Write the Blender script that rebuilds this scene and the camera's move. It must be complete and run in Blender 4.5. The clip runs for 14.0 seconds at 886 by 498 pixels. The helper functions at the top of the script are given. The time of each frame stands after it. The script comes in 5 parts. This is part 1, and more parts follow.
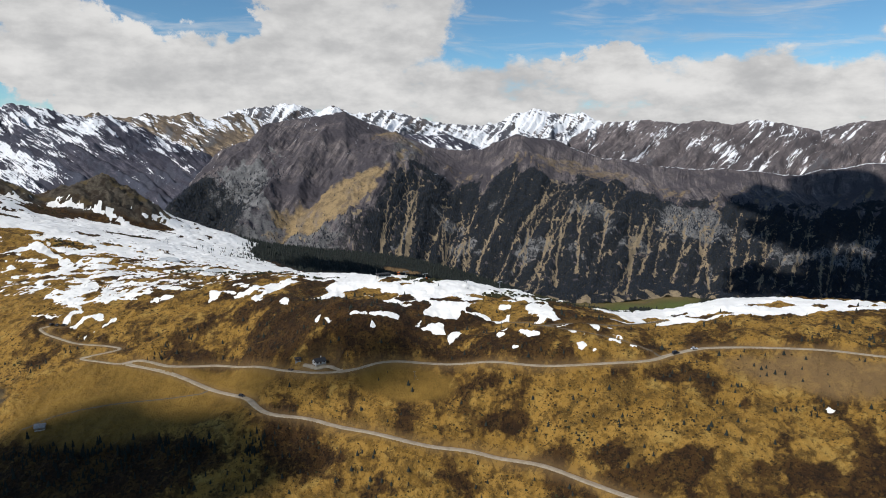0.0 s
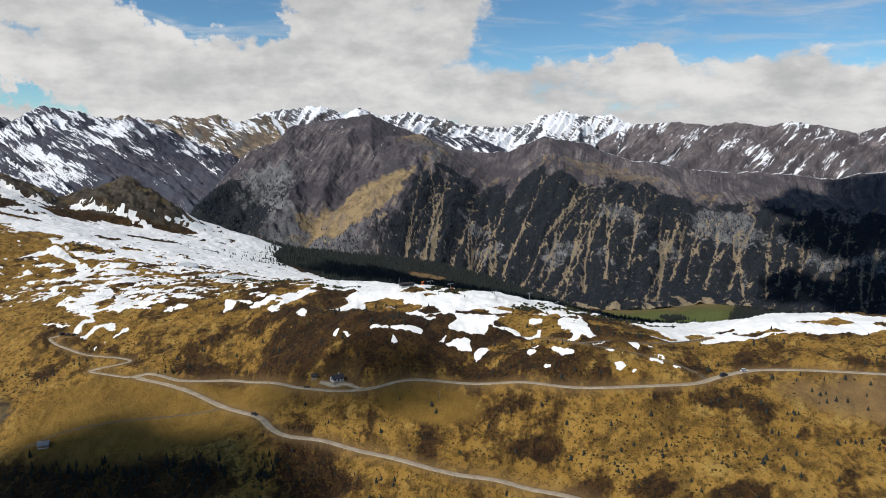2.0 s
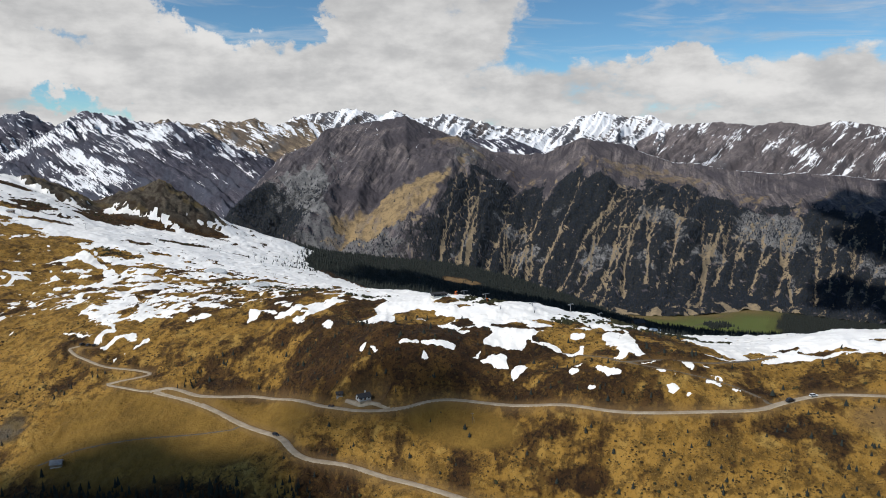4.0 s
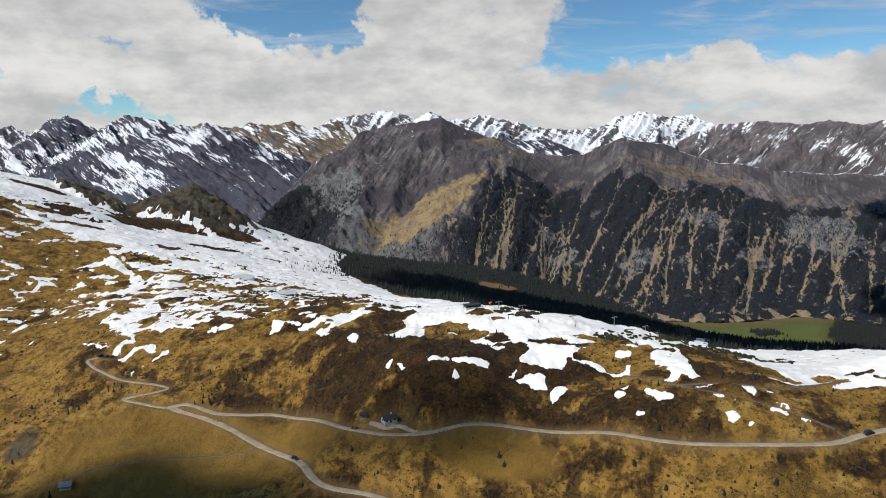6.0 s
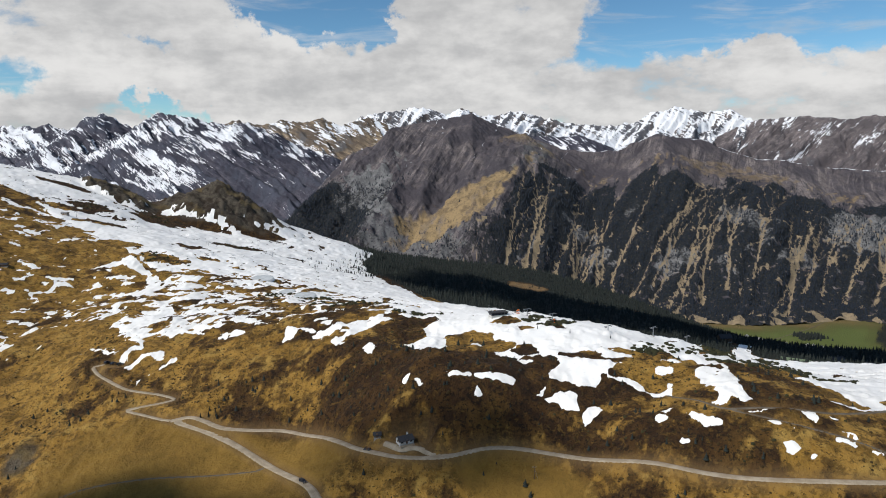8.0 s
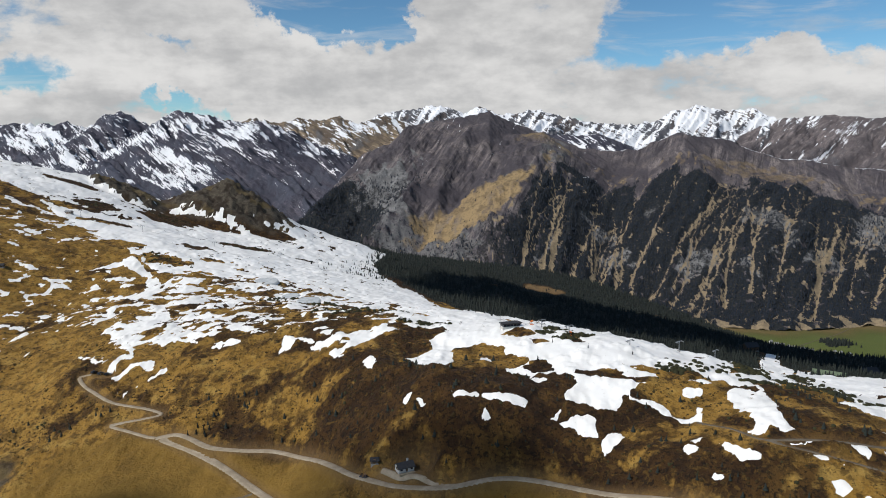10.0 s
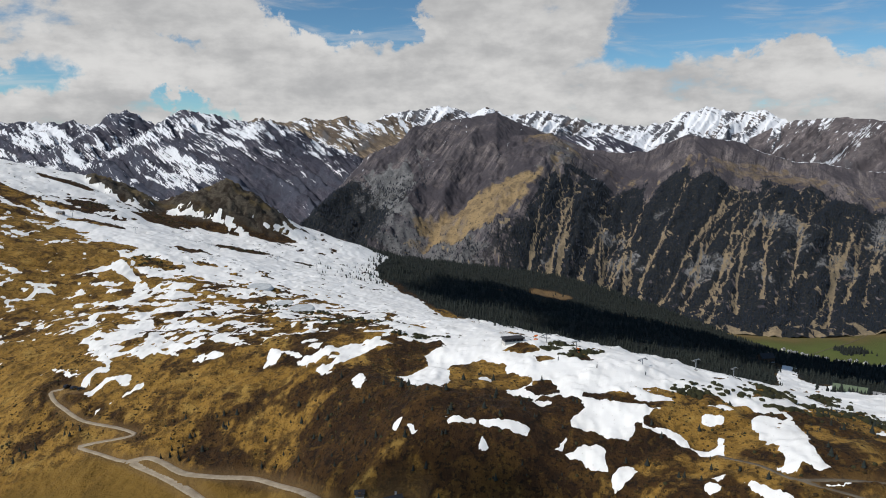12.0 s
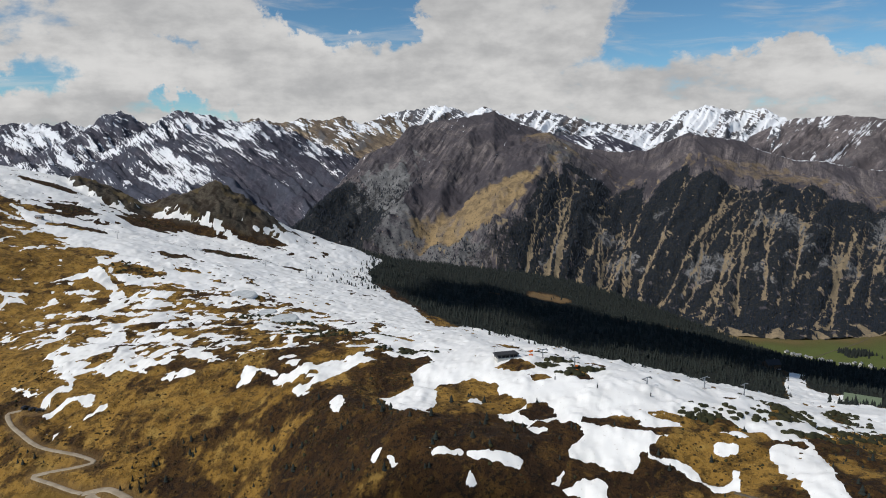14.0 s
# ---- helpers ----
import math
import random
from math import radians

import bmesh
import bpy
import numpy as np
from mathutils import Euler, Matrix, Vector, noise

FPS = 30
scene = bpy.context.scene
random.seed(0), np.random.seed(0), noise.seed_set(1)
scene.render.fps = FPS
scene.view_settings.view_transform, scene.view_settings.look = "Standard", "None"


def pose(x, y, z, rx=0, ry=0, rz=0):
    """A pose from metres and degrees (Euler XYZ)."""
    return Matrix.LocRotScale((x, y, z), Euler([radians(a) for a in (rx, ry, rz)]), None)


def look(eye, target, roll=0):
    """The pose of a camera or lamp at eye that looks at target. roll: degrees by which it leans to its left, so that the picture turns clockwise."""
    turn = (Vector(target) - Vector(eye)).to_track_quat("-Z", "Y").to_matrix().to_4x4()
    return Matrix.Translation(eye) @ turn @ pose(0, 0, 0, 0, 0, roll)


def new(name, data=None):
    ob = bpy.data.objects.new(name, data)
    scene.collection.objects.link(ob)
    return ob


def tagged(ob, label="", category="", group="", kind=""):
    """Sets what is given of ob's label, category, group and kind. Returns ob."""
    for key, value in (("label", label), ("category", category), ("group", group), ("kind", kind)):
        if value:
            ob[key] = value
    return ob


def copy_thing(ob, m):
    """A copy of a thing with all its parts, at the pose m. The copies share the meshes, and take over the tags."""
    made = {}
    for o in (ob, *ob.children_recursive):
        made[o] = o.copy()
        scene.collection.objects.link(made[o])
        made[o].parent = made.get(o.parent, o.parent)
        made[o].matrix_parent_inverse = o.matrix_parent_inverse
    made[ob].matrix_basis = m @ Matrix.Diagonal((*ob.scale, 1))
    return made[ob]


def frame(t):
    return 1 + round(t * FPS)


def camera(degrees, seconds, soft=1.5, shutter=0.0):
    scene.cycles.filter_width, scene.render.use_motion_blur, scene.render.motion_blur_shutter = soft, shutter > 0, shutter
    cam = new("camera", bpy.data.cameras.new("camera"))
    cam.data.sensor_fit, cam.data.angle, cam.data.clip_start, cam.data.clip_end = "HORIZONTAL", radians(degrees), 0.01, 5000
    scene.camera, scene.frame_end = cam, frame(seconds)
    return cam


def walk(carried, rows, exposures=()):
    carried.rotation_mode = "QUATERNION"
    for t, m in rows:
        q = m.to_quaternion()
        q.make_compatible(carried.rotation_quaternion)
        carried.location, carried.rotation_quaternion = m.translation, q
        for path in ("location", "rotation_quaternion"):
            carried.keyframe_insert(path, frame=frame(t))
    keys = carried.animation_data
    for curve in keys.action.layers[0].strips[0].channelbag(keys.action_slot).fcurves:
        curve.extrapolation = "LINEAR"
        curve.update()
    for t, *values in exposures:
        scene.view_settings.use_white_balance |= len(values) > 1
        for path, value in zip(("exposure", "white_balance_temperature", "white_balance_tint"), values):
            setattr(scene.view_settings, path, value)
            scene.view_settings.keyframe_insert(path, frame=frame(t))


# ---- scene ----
cam = camera(65.67, 14.0, soft=1.0)

# seconds, eye x, y, z, then heading (left positive), tilt (up positive) and lean in degrees
FLIGHT = (
    (0, -0.00, -0.00, 0.00, -8.592, -8.239, 0.289),
    (0.5, 0.94, 7.39, 0.28, -8.200, -8.214, 0.373),
    (1, 1.85, 14.80, 0.47, -7.679, -8.163, 0.387),
    (1.5, 2.78, 22.24, 0.53, -7.098, -8.094, 0.404),
    (2, 3.73, 29.72, 0.50, -6.427, -8.065, 0.342),
    (2.5, 4.72, 37.20, 0.36, -5.714, -8.029, 0.331),
    (3, 5.72, 44.75, 0.25, -4.969, -8.002, 0.241),
    (5.5, 10.25, 82.89, 0.31, -1.157, -7.754, -0.202),
    (6, 11.25, 90.62, 0.26, -0.403, -7.750, -0.283),
    (6.5, 12.41, 98.49, 0.13, 0.311, -7.762, -0.346),
    (7, 13.67, 106.50, 0.01, 1.013, -7.769, -0.361),
    (7.5, 14.90, 114.52, -0.10, 1.663, -7.856, -0.384),
    (8, 16.01, 122.47, -0.21, 2.244, -7.994, -0.399),
    (8.5, 17.04, 130.24, -0.30, 2.762, -8.056, -0.439),
    (11, 21.84, 168.12, -0.59, 4.203, -8.108, -0.011),
    (11.5, 22.61, 175.39, -0.59, 4.406, -8.066, 0.025),
    (12, 23.32, 182.42, -0.61, 4.326, -8.034, 0.075),
    (12.5, 24.09, 189.34, -0.63, 4.268, -7.957, 0.100),
    (13, 24.93, 196.37, -0.55, 4.284, -7.958, 0.083),
    (13.5, 25.91, 203.56, -0.35, 4.260, -8.015, -0.041),
    (14, 26.99, 210.85, -0.12, 4.231, -8.049, -0.172),
)


def flight_pose(x, y, z, heading, tilt, lean):
    h, p = radians(heading), radians(tilt)
    ahead = Vector((-math.sin(h) * math.cos(p), math.cos(h) * math.cos(p), math.sin(p)))
    return look((x, y, z), Vector((x, y, z)) + ahead, lean)


walk(cam, [(row[0], flight_pose(*row[1:])) for row in FLIGHT], ((0.0, 0.0), (8.0, 0.0), (11.0, -0.12), (14.0, -0.2)))

# ---- daylight: broken cloud, high sun from behind and from the left ----
SUN_TO = Vector((-0.62, -0.42, 0.80)).normalized()
sun_data = bpy.data.lights.new("sun", "SUN")
sun_data.energy, sun_data.angle, sun_data.color = 4.0, radians(0.55), (1.0, 0.965, 0.91)
sun = new("sun", sun_data)
sun.matrix_world = look(SUN_TO * 900, (0, 0, 0))


def link(tree, a, b):
    tree.links.new(a, b)


def put(tree, kind, **values):
    """A node, with its sockets set by name."""
    node = tree.nodes.new(kind)
    for key, value in values.items():
        if isinstance(value, bpy.types.NodeSocket):
            tree.links.new(value, node.inputs[key])
        else:
            node.inputs[key].default_value = value
    return node


def calc(tree, op, a, b=0.0, c=0.0, clamp=False):
    node = tree.nodes.new("ShaderNodeMath")
    node.operation, node.use_clamp = op, clamp
    for i, v in enumerate((a, b, c)):
        if isinstance(v, bpy.types.NodeSocket):
            tree.links.new(v, node.inputs[i])
        else:
            node.inputs[i].default_value = v
    return node.outputs[0]


def ramp(tree, v, a, b, c=0.0, d=1.0):
    node = tree.nodes.new("ShaderNodeMapRange")
    node.interpolation_type = "SMOOTHSTEP"
    tree.links.new(v, node.inputs[0])
    for i, w in enumerate((a, b, c, d)):
        node.inputs[i + 1].default_value = w
    return node.outputs[0]


def blend(tree, f, a, b):
    node = tree.nodes.new("ShaderNodeMix")
    node.data_type = "RGBA"
    for sock, v in ((node.inputs[0], f), (node.inputs[6], a), (node.inputs[7], b)):
        if isinstance(v, bpy.types.NodeSocket):
            tree.links.new(v, sock)
        elif isinstance(v, (int, float)):
            sock.default_value = v
        else:
            sock.default_value = (*v, 1)
    return node.outputs[2]


def cloud_noise(tree, vec, scale, detail, rough, stretch=(1, 1, 1), distortion=0.0):
    m = put(tree, "ShaderNodeMapping", Vector=vec, Scale=stretch)
    return put(tree, "ShaderNodeTexNoise", Vector=m.outputs[0], Scale=scale, Detail=detail, Roughness=rough, Distortion=distortion).outputs[0]


def make_world():
    world = bpy.data.worlds.new("world")
    scene.world = world
    world.use_nodes = True
    t = world.node_tree
    t.nodes.clear()
    sky = put(t, "ShaderNodeTexSky")
    sky.sky_type, sky.sun_disc, sky.altitude = "NISHITA", False, 2000.0
    sky.air_density, sky.dust_density, sky.ozone_density = 1.0, 0.4, 1.6
    sky.sun_elevation = math.asin(SUN_TO.z)
    sky.sun_rotation = math.atan2(SUN_TO.x, SUN_TO.y)
    way = put(t, "ShaderNodeTexCoord").outputs["Generated"]
    s = put(t, "ShaderNodeSeparateXYZ", Vector=way)
    # the dome laid out flat about the north, so that clouds keep their shape all round
    den = calc(t, "DIVIDE", 2.0, calc(t, "ADD", s.outputs[1], 1.03))
    u, w = calc(t, "MULTIPLY", s.outputs[0], den), calc(t, "MULTIPLY", s.outputs[2], den)
    flat = put(t, "ShaderNodeCombineXYZ", X=u, Y=w).outputs[0]

    # ragged rims: the outlines of the cloud masses are pushed about by noise
    drift_u = put(t, "ShaderNodeMapping", Vector=flat, Location=(3.1, 7.7, 0)).outputs[0]
    ragged_u = calc(t, "MULTIPLY_ADD", calc(t, "SUBTRACT", cloud_noise(t, flat, 9.0, 6.0, 0.62), 0.5), 0.30, u)
    ragged_w = calc(t, "MULTIPLY_ADD", calc(t, "SUBTRACT", cloud_noise(t, drift_u, 9.0, 6.0, 0.62), 0.5), 0.13, w)

    def puff(cu, cw, ru, rw):
        a = calc(t, "POWER", calc(t, "DIVIDE", calc(t, "SUBTRACT", ragged_u, cu), ru), 2.0)
        b = calc(t, "POWER", calc(t, "DIVIDE", calc(t, "SUBTRACT", ragged_w, cw), rw), 2.0)
        return ramp(t, calc(t, "ADD", a, b), 1.6, 0.0)

    big = cloud_noise(t, flat, 6.0, 8.0, 0.55, (1.0, 1.7, 1.0), 0.25)
    fine = cloud_noise(t, flat, 22.0, 7.0, 0.6, (1.0, 1.8, 1.0), 0.1)
    wisp = cloud_noise(t, flat, 7.0, 6.0, 0.6, (0.9, 5.5, 1.0), 0.6)
    cover = ramp(t, ragged_w, 0.165, 0.105, 0.0, 0.66)
    for cu, cw, ru, rw, gain in ((-0.50, 0.175, 0.31, 0.085, 0.54), (0.01, 0.200, 0.17, 0.060, 0.75), (-0.28, 0.120, 0.26, 0.045, 0.45),
                                 (0.80, 0.175, 0.10, 0.05, 0.40), (0.0, 0.62, 0.9, 0.24, 0.14), (0.222, 0.172, 0.03, 0.018, 0.22),
                                 (0.385, 0.150, 0.12, 0.03, -0.45), (0.0, 0.158, 0.15, 0.032, 0.55), (-0.40, 0.215, 0.15, 0.06, 0.30),
                                 (-0.60, 0.105, 0.080, 0.030, -0.72), (-0.405, 0.070, 0.045, 0.014, -0.50), (-0.43, 0.148, 0.06, 0.016, -0.60), (-0.205, 0.215, 0.085, 0.065, -0.85)):
        cover = calc(t, "MULTIPLY_ADD", puff(cu, cw, ru, rw), gain, cover)
    dens = calc(t, "ADD", calc(t, "MULTIPLY_ADD", big, 1.5, cover), calc(t, "MULTIPLY", fine, 0.75))
    mask = ramp(t, dens, 1.31, 1.68)
    thin = calc(t, "MULTIPLY", ramp(t, wisp, 0.44, 0.74), 0.55)
    mask = calc(t, "MAXIMUM", mask, thin)
    shade = ramp(t, calc(t, "ADD", calc(t, "MULTIPLY", fine, 0.5), calc(t, "MULTIPLY", cloud_noise(t, flat, 6.0, 5.0, 0.5, (0.8, 2.6, 1.0)), 0.8)), 0.44, 0.84)
    tint = blend(t, shade, (0.60, 0.604, 0.612), (0.97, 0.962, 0.95))
    # the overhead part of the cloud shows its grey underside
    tint = blend(t, ramp(t, w, 0.13, 0.27, 0.0, 0.55), tint, (0.55, 0.555, 0.565))
    deep = put(t, "ShaderNodeGamma", Color=sky.outputs[0], Gamma=1.2)
    clear = put(t, "ShaderNodeVectorMath")
    clear.operation = "MULTIPLY"
    link(t, deep.outputs[0], clear.inputs[0])
    clear.inputs[1].default_value = (0.72, 0.95, 0.95)
    back_sky = put(t, "ShaderNodeBackground", Color=clear.outputs[0], Strength=0.075)
    back_cloud = put(t, "ShaderNodeBackground", Color=tint, Strength=0.80)
    mix = put(t, "ShaderNodeMixShader")
    link(t, mask, mix.inputs[0])
    link(t, back_sky.outputs[0], mix.inputs[1])
    link(t, back_cloud.outputs[0], mix.inputs[2])
    out = put(t, "ShaderNodeOutputWorld")
    link(t, mix.outputs[0], out.inputs[0])


make_world()


# ---- materials ----
def material(name, rough=0.9):
    m = bpy.data.materials.new(name)
    m.use_nodes = True
    t = m.node_tree
    b = t.nodes["Principled BSDF"]
    b.inputs["Roughness"].default_value = rough
    b.inputs["Specular IOR Level"].default_value = 0.25
    return m, t, b


def place(t):
    return put(t, "ShaderNodeTexCoord").outputs["Object"]


def attr(t, name):
    node = put(t, "ShaderNodeAttribute")
    node.attribute_name = name
    return node.outputs["Fac"]


def grain(t, scale, detail=6.0, rough=0.6, stretch=(1, 1, 1), distortion=0.0):
    return cloud_noise(t, place(t), scale, detail, rough, stretch, distortion)


def relief(t, b, height, strength, distance):
    n = put(t, "ShaderNodeBump", Strength=strength, Distance=distance, Height=height)
    link(t, n.outputs[0], b.inputs["Normal"])


def ground_material():
    m, t, b = material("alpine_pasture", 0.95)
    big, mid, small = grain(t, 0.022, 5), grain(t, 0.11, 6, 0.65), grain(t, 0.55, 6, 0.7)
    tuft, speck, broad = grain(t, 0.26, 5, 0.65, (1, 1, 1), 0.4), grain(t, 1.3, 4, 0.65), grain(t, 0.06, 5, 0.6, (1, 1, 1), 0.5)
    straw = blend(t, ramp(t, big, 0.35, 0.65), (0.260, 0.142, 0.026), (0.324, 0.182, 0.038))
    straw = blend(t, ramp(t, mid, 0.46, 0.62), straw, (0.160, 0.087, 0.015))
    straw = blend(t, calc(t, "MULTIPLY", ramp(t, broad, 0.54, 0.66), 0.75), straw, (0.372, 0.236, 0.061))
    straw = blend(t, calc(t, "MULTIPLY", ramp(t, broad, 0.47, 0.36), 0.72), straw, (0.082, 0.046, 0.010))
    straw = blend(t, calc(t, "MULTIPLY", ramp(t, tuft, 0.52, 0.60), 0.66), straw, (0.074, 0.042, 0.009))
    straw = blend(t, calc(t, "MULTIPLY", ramp(t, small, 0.57, 0.62), 0.80), straw, (0.022, 0.015, 0.005))
    straw = blend(t, calc(t, "MULTIPLY", ramp(t, speck, 0.54, 0.64), 0.35), straw, (0.33, 0.225, 0.085))
    heath = blend(t, ramp(t, mid, 0.42, 0.60), (0.026, 0.0122, 0.004), (0.056, 0.027, 0.007))
    heath = blend(t, calc(t, "MULTIPLY", ramp(t, broad, 0.52, 0.64), 0.7), heath, (0.098, 0.052, 0.012))
    heath = blend(t, calc(t, "MULTIPLY", ramp(t, small, 0.51, 0.58), 0.85), heath, (0.009, 0.006, 0.003))
    heath = blend(t, calc(t, "MULTIPLY", ramp(t, tuft, 0.57, 0.64), 0.6), heath, (0.122, 0.069, 0.015))
    edge = calc(t, "ADD", attr(t, "heath"), calc(t, "MULTIPLY", calc(t, "SUBTRACT", mid, 0.5), 0.9))
    edge = calc(t, "ADD", edge, calc(t, "MULTIPLY", calc(t, "SUBTRACT", tuft, 0.5), 0.9))
    col = blend(t, ramp(t, edge, 0.28, 0.72), straw, heath)
    mown = blend(t, ramp(t, mid, 0.3, 0.7), (0.150, 0.088, 0.017), (0.230, 0.134, 0.027))
    col = blend(t, attr(t, "field"), col, mown)
    soil = blend(t, mid, (0.165, 0.100, 0.040), (0.245, 0.155, 0.070))
    col = blend(t, attr(t, "soil"), col, soil)
    stone = blend(t, ramp(t, small, 0.4, 0.62), (0.060, 0.048, 0.034), (0.105, 0.090, 0.068))
    stone = blend(t, ramp(t, broad, 0.44, 0.60), stone, (0.030, 0.022, 0.015))
    stone = blend(t, calc(t, "MULTIPLY", ramp(t, big, 0.52, 0.60), 0.7), stone, (0.125, 0.092, 0.040))
    col = blend(t, attr(t, "stone"), col, stone)
    # near-black tone laid on all ground that the wood covers
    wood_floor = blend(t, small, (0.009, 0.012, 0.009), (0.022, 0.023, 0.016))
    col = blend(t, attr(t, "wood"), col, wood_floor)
    green = blend(t, grain(t, 0.02, 4), (0.072, 0.098, 0.022), (0.120, 0.132, 0.038))
    col = blend(t, attr(t, "meadow"), col, green)
    link(t, col, b.inputs["Base Color"])
    h = calc(t, "ADD", calc(t, "MULTIPLY", small, 0.6), mid)
    relief(t, b, h, 1.0, 2.2)
    return m


def snow_material():
    m, t, b = material("old_snow", 0.55)
    n, f = grain(t, 0.05, 6, 0.6, (1, 0.5, 1)), grain(t, 0.9, 5, 0.6)
    col = blend(t, ramp(t, n, 0.40, 0.68), (0.87, 0.858, 0.83), (0.77, 0.757, 0.727))
    col = blend(t, ramp(t, f, 0.64, 0.74), col, (0.52, 0.48, 0.42))
    link(t, col, b.inputs["Base Color"])
    relief(t, b, f, 0.12, 0.2)
    return m


def gravel_material(name, light):
    m, t, b = material(name, 0.95)
    n, f = grain(t, 0.25, 5), grain(t, 2.5, 4)
    col = blend(t, ramp(t, n, 0.35, 0.7), tuple(light * k for k in (0.33, 0.265, 0.185)), tuple(light * k for k in (0.46, 0.385, 0.285)))
    col = blend(t, ramp(t, f, 0.55, 0.75), col, tuple(light * k for k in (0.25, 0.19, 0.125)))
    link(t, col, b.inputs["Base Color"])
    relief(t, b, f, 0.4, 0.1)
    return m


def mountain_material(name, low, high, rock, snowy=True, tree=False, tilt=0.5, long=5.0, fine=0.085):
    """low, high: the turf's two colours; rock: bare stone; tilt, long: the run of the snow's streaks."""
    m, t, b = material(name, 0.95)
    big, mid, small = grain(t, 0.006, 6, 0.6), grain(t, 0.03, 7, 0.68), grain(t, 0.16, 6, 0.7)
    turf = blend(t, ramp(t, mid, 0.38, 0.62), low, high)
    lie = put(t, "ShaderNodeMapping", Vector=place(t), Rotation=(0, -1.05 if tree else tilt, 0), Scale=(7.0, 40.0, 1.0))
    lie.vector_type = "TEXTURE"
    run = put(t, "ShaderNodeTexNoise", Vector=lie.outputs[0], Scale=0.075, Detail=6.0, Roughness=0.65, Distortion=0.5).outputs[0]
    turf = blend(t, ramp(t, run, 0.52, 0.62), turf, tuple(1.55 * k for k in high))
    turf = blend(t, ramp(t, run, 0.47, 0.38), turf, tuple(0.55 * k for k in low))
    turf = blend(t, ramp(t, big, 0.42, 0.62), turf, tuple(0.78 * k for k in low))
    stone = blend(t, ramp(t, mid, 0.35, 0.65), rock, tuple(0.6 * k for k in rock))
    stone = blend(t, ramp(t, small, 0.5, 0.7), stone, tuple(1.35 * k for k in rock))
    e = calc(t, "ADD", attr(t, "rock"), calc(t, "MULTIPLY", calc(t, "SUBTRACT", mid, 0.5), 1.1))
    col = blend(t, ramp(t, e, 0.38, 0.62), turf, stone)
    col = blend(t, calc(t, "MULTIPLY", ramp(t, small, 0.50, 0.60), 0.6), col, tuple(0.6 * k for k in low))
    if tree:
        gold = blend(t, ramp(t, mid, 0.46, 0.60), (0.275, 0.195, 0.100), (0.165, 0.118, 0.066))
        gold = blend(t, calc(t, "MULTIPLY", ramp(t, small, 0.56, 0.62), 0.8), gold, (0.075, 0.060, 0.040))
        e = calc(t, "ADD", attr(t, "gold"), calc(t, "MULTIPLY", calc(t, "SUBTRACT", mid, 0.5), 1.2))
        col = blend(t, ramp(t, e, 0.3, 0.8), col, gold)
        scar = blend(t, ramp(t, small, 0.4, 0.65), (0.265, 0.202, 0.122), (0.165, 0.130, 0.088))
        e = calc(t, "ADD", attr(t, "scar"), calc(t, "MULTIPLY", calc(t, "SUBTRACT", small, 0.5), 0.5))
        col = blend(t, ramp(t, e, 0.35, 0.65), col, scar)
        e = calc(t, "ADD", attr(t, "wood"), calc(t, "MULTIPLY", calc(t, "SUBTRACT", small, 0.5), 0.7))
        col = blend(t, ramp(t, e, 0.4, 0.6), col, blend(t, ramp(t, small, 0.52, 0.60), (0.011, 0.014, 0.017), (0.034, 0.031, 0.027)))
    if snowy:
        white = blend(t, mid, (0.80, 0.81, 0.83), (0.70, 0.71, 0.735))
        bed = put(t, "ShaderNodeMapping", Vector=place(t), Rotation=(0, tilt, 0), Scale=(long, 60.0, 1.0))
        bed.vector_type = "TEXTURE"
        run = put(t, "ShaderNodeTexNoise", Vector=bed.outputs[0], Scale=fine, Detail=6.0, Roughness=0.62, Distortion=0.3).outputs[0]
        e = calc(t, "ADD", attr(t, "snow"), calc(t, "MULTIPLY", calc(t, "SUBTRACT", run, 0.5), 0.0 if tree else 1.7))
        e = calc(t, "ADD", e, calc(t, "MULTIPLY", calc(t, "SUBTRACT", small, 0.5), 0.40))
        col = blend(t, ramp(t, e, 0.46, 0.56), col, white)
    link(t, col, b.inputs["Base Color"])
    relief(t, b, calc(t, "ADD", mid, calc(t, "MULTIPLY", small, 0.4)), 0.5, 6.0)
    return m


def vapour_material(name, clear):
    """Thin cloud, part of whose light goes straight through."""
    m, t, b = material(name, 1.0)
    b.inputs["Base Color"].default_value = (0.85, 0.86, 0.88, 1)
    mix = put(t, "ShaderNodeMixShader", Fac=clear)
    link(t, b.outputs[0], mix.inputs[1])
    link(t, put(t, "ShaderNodeBsdfTransparent").outputs[0], mix.inputs[2])
    link(t, mix.outputs[0], t.nodes["Material Output"].inputs[0])
    return m


def plain_material(name, colour, rough=0.7, metal=0.0, vary=0.25, scale=3.0):
    m, t, b = material(name, rough)
    n = grain(t, scale, 4)
    rnd = put(t, "ShaderNodeObjectInfo").outputs["Random"]
    n = calc(t, "ADD", n, calc(t, "MULTIPLY", calc(t, "SUBTRACT", rnd, 0.5), 0.4))
    col = blend(t, ramp(t, n, 0.25, 0.75), tuple(k * (1 - vary) for k in colour), tuple(min(1, k * (1 + vary)) for k in colour))
    link(t, col, b.inputs["Base Color"])
    b.inputs["Metallic"].default_value = metal
    return m


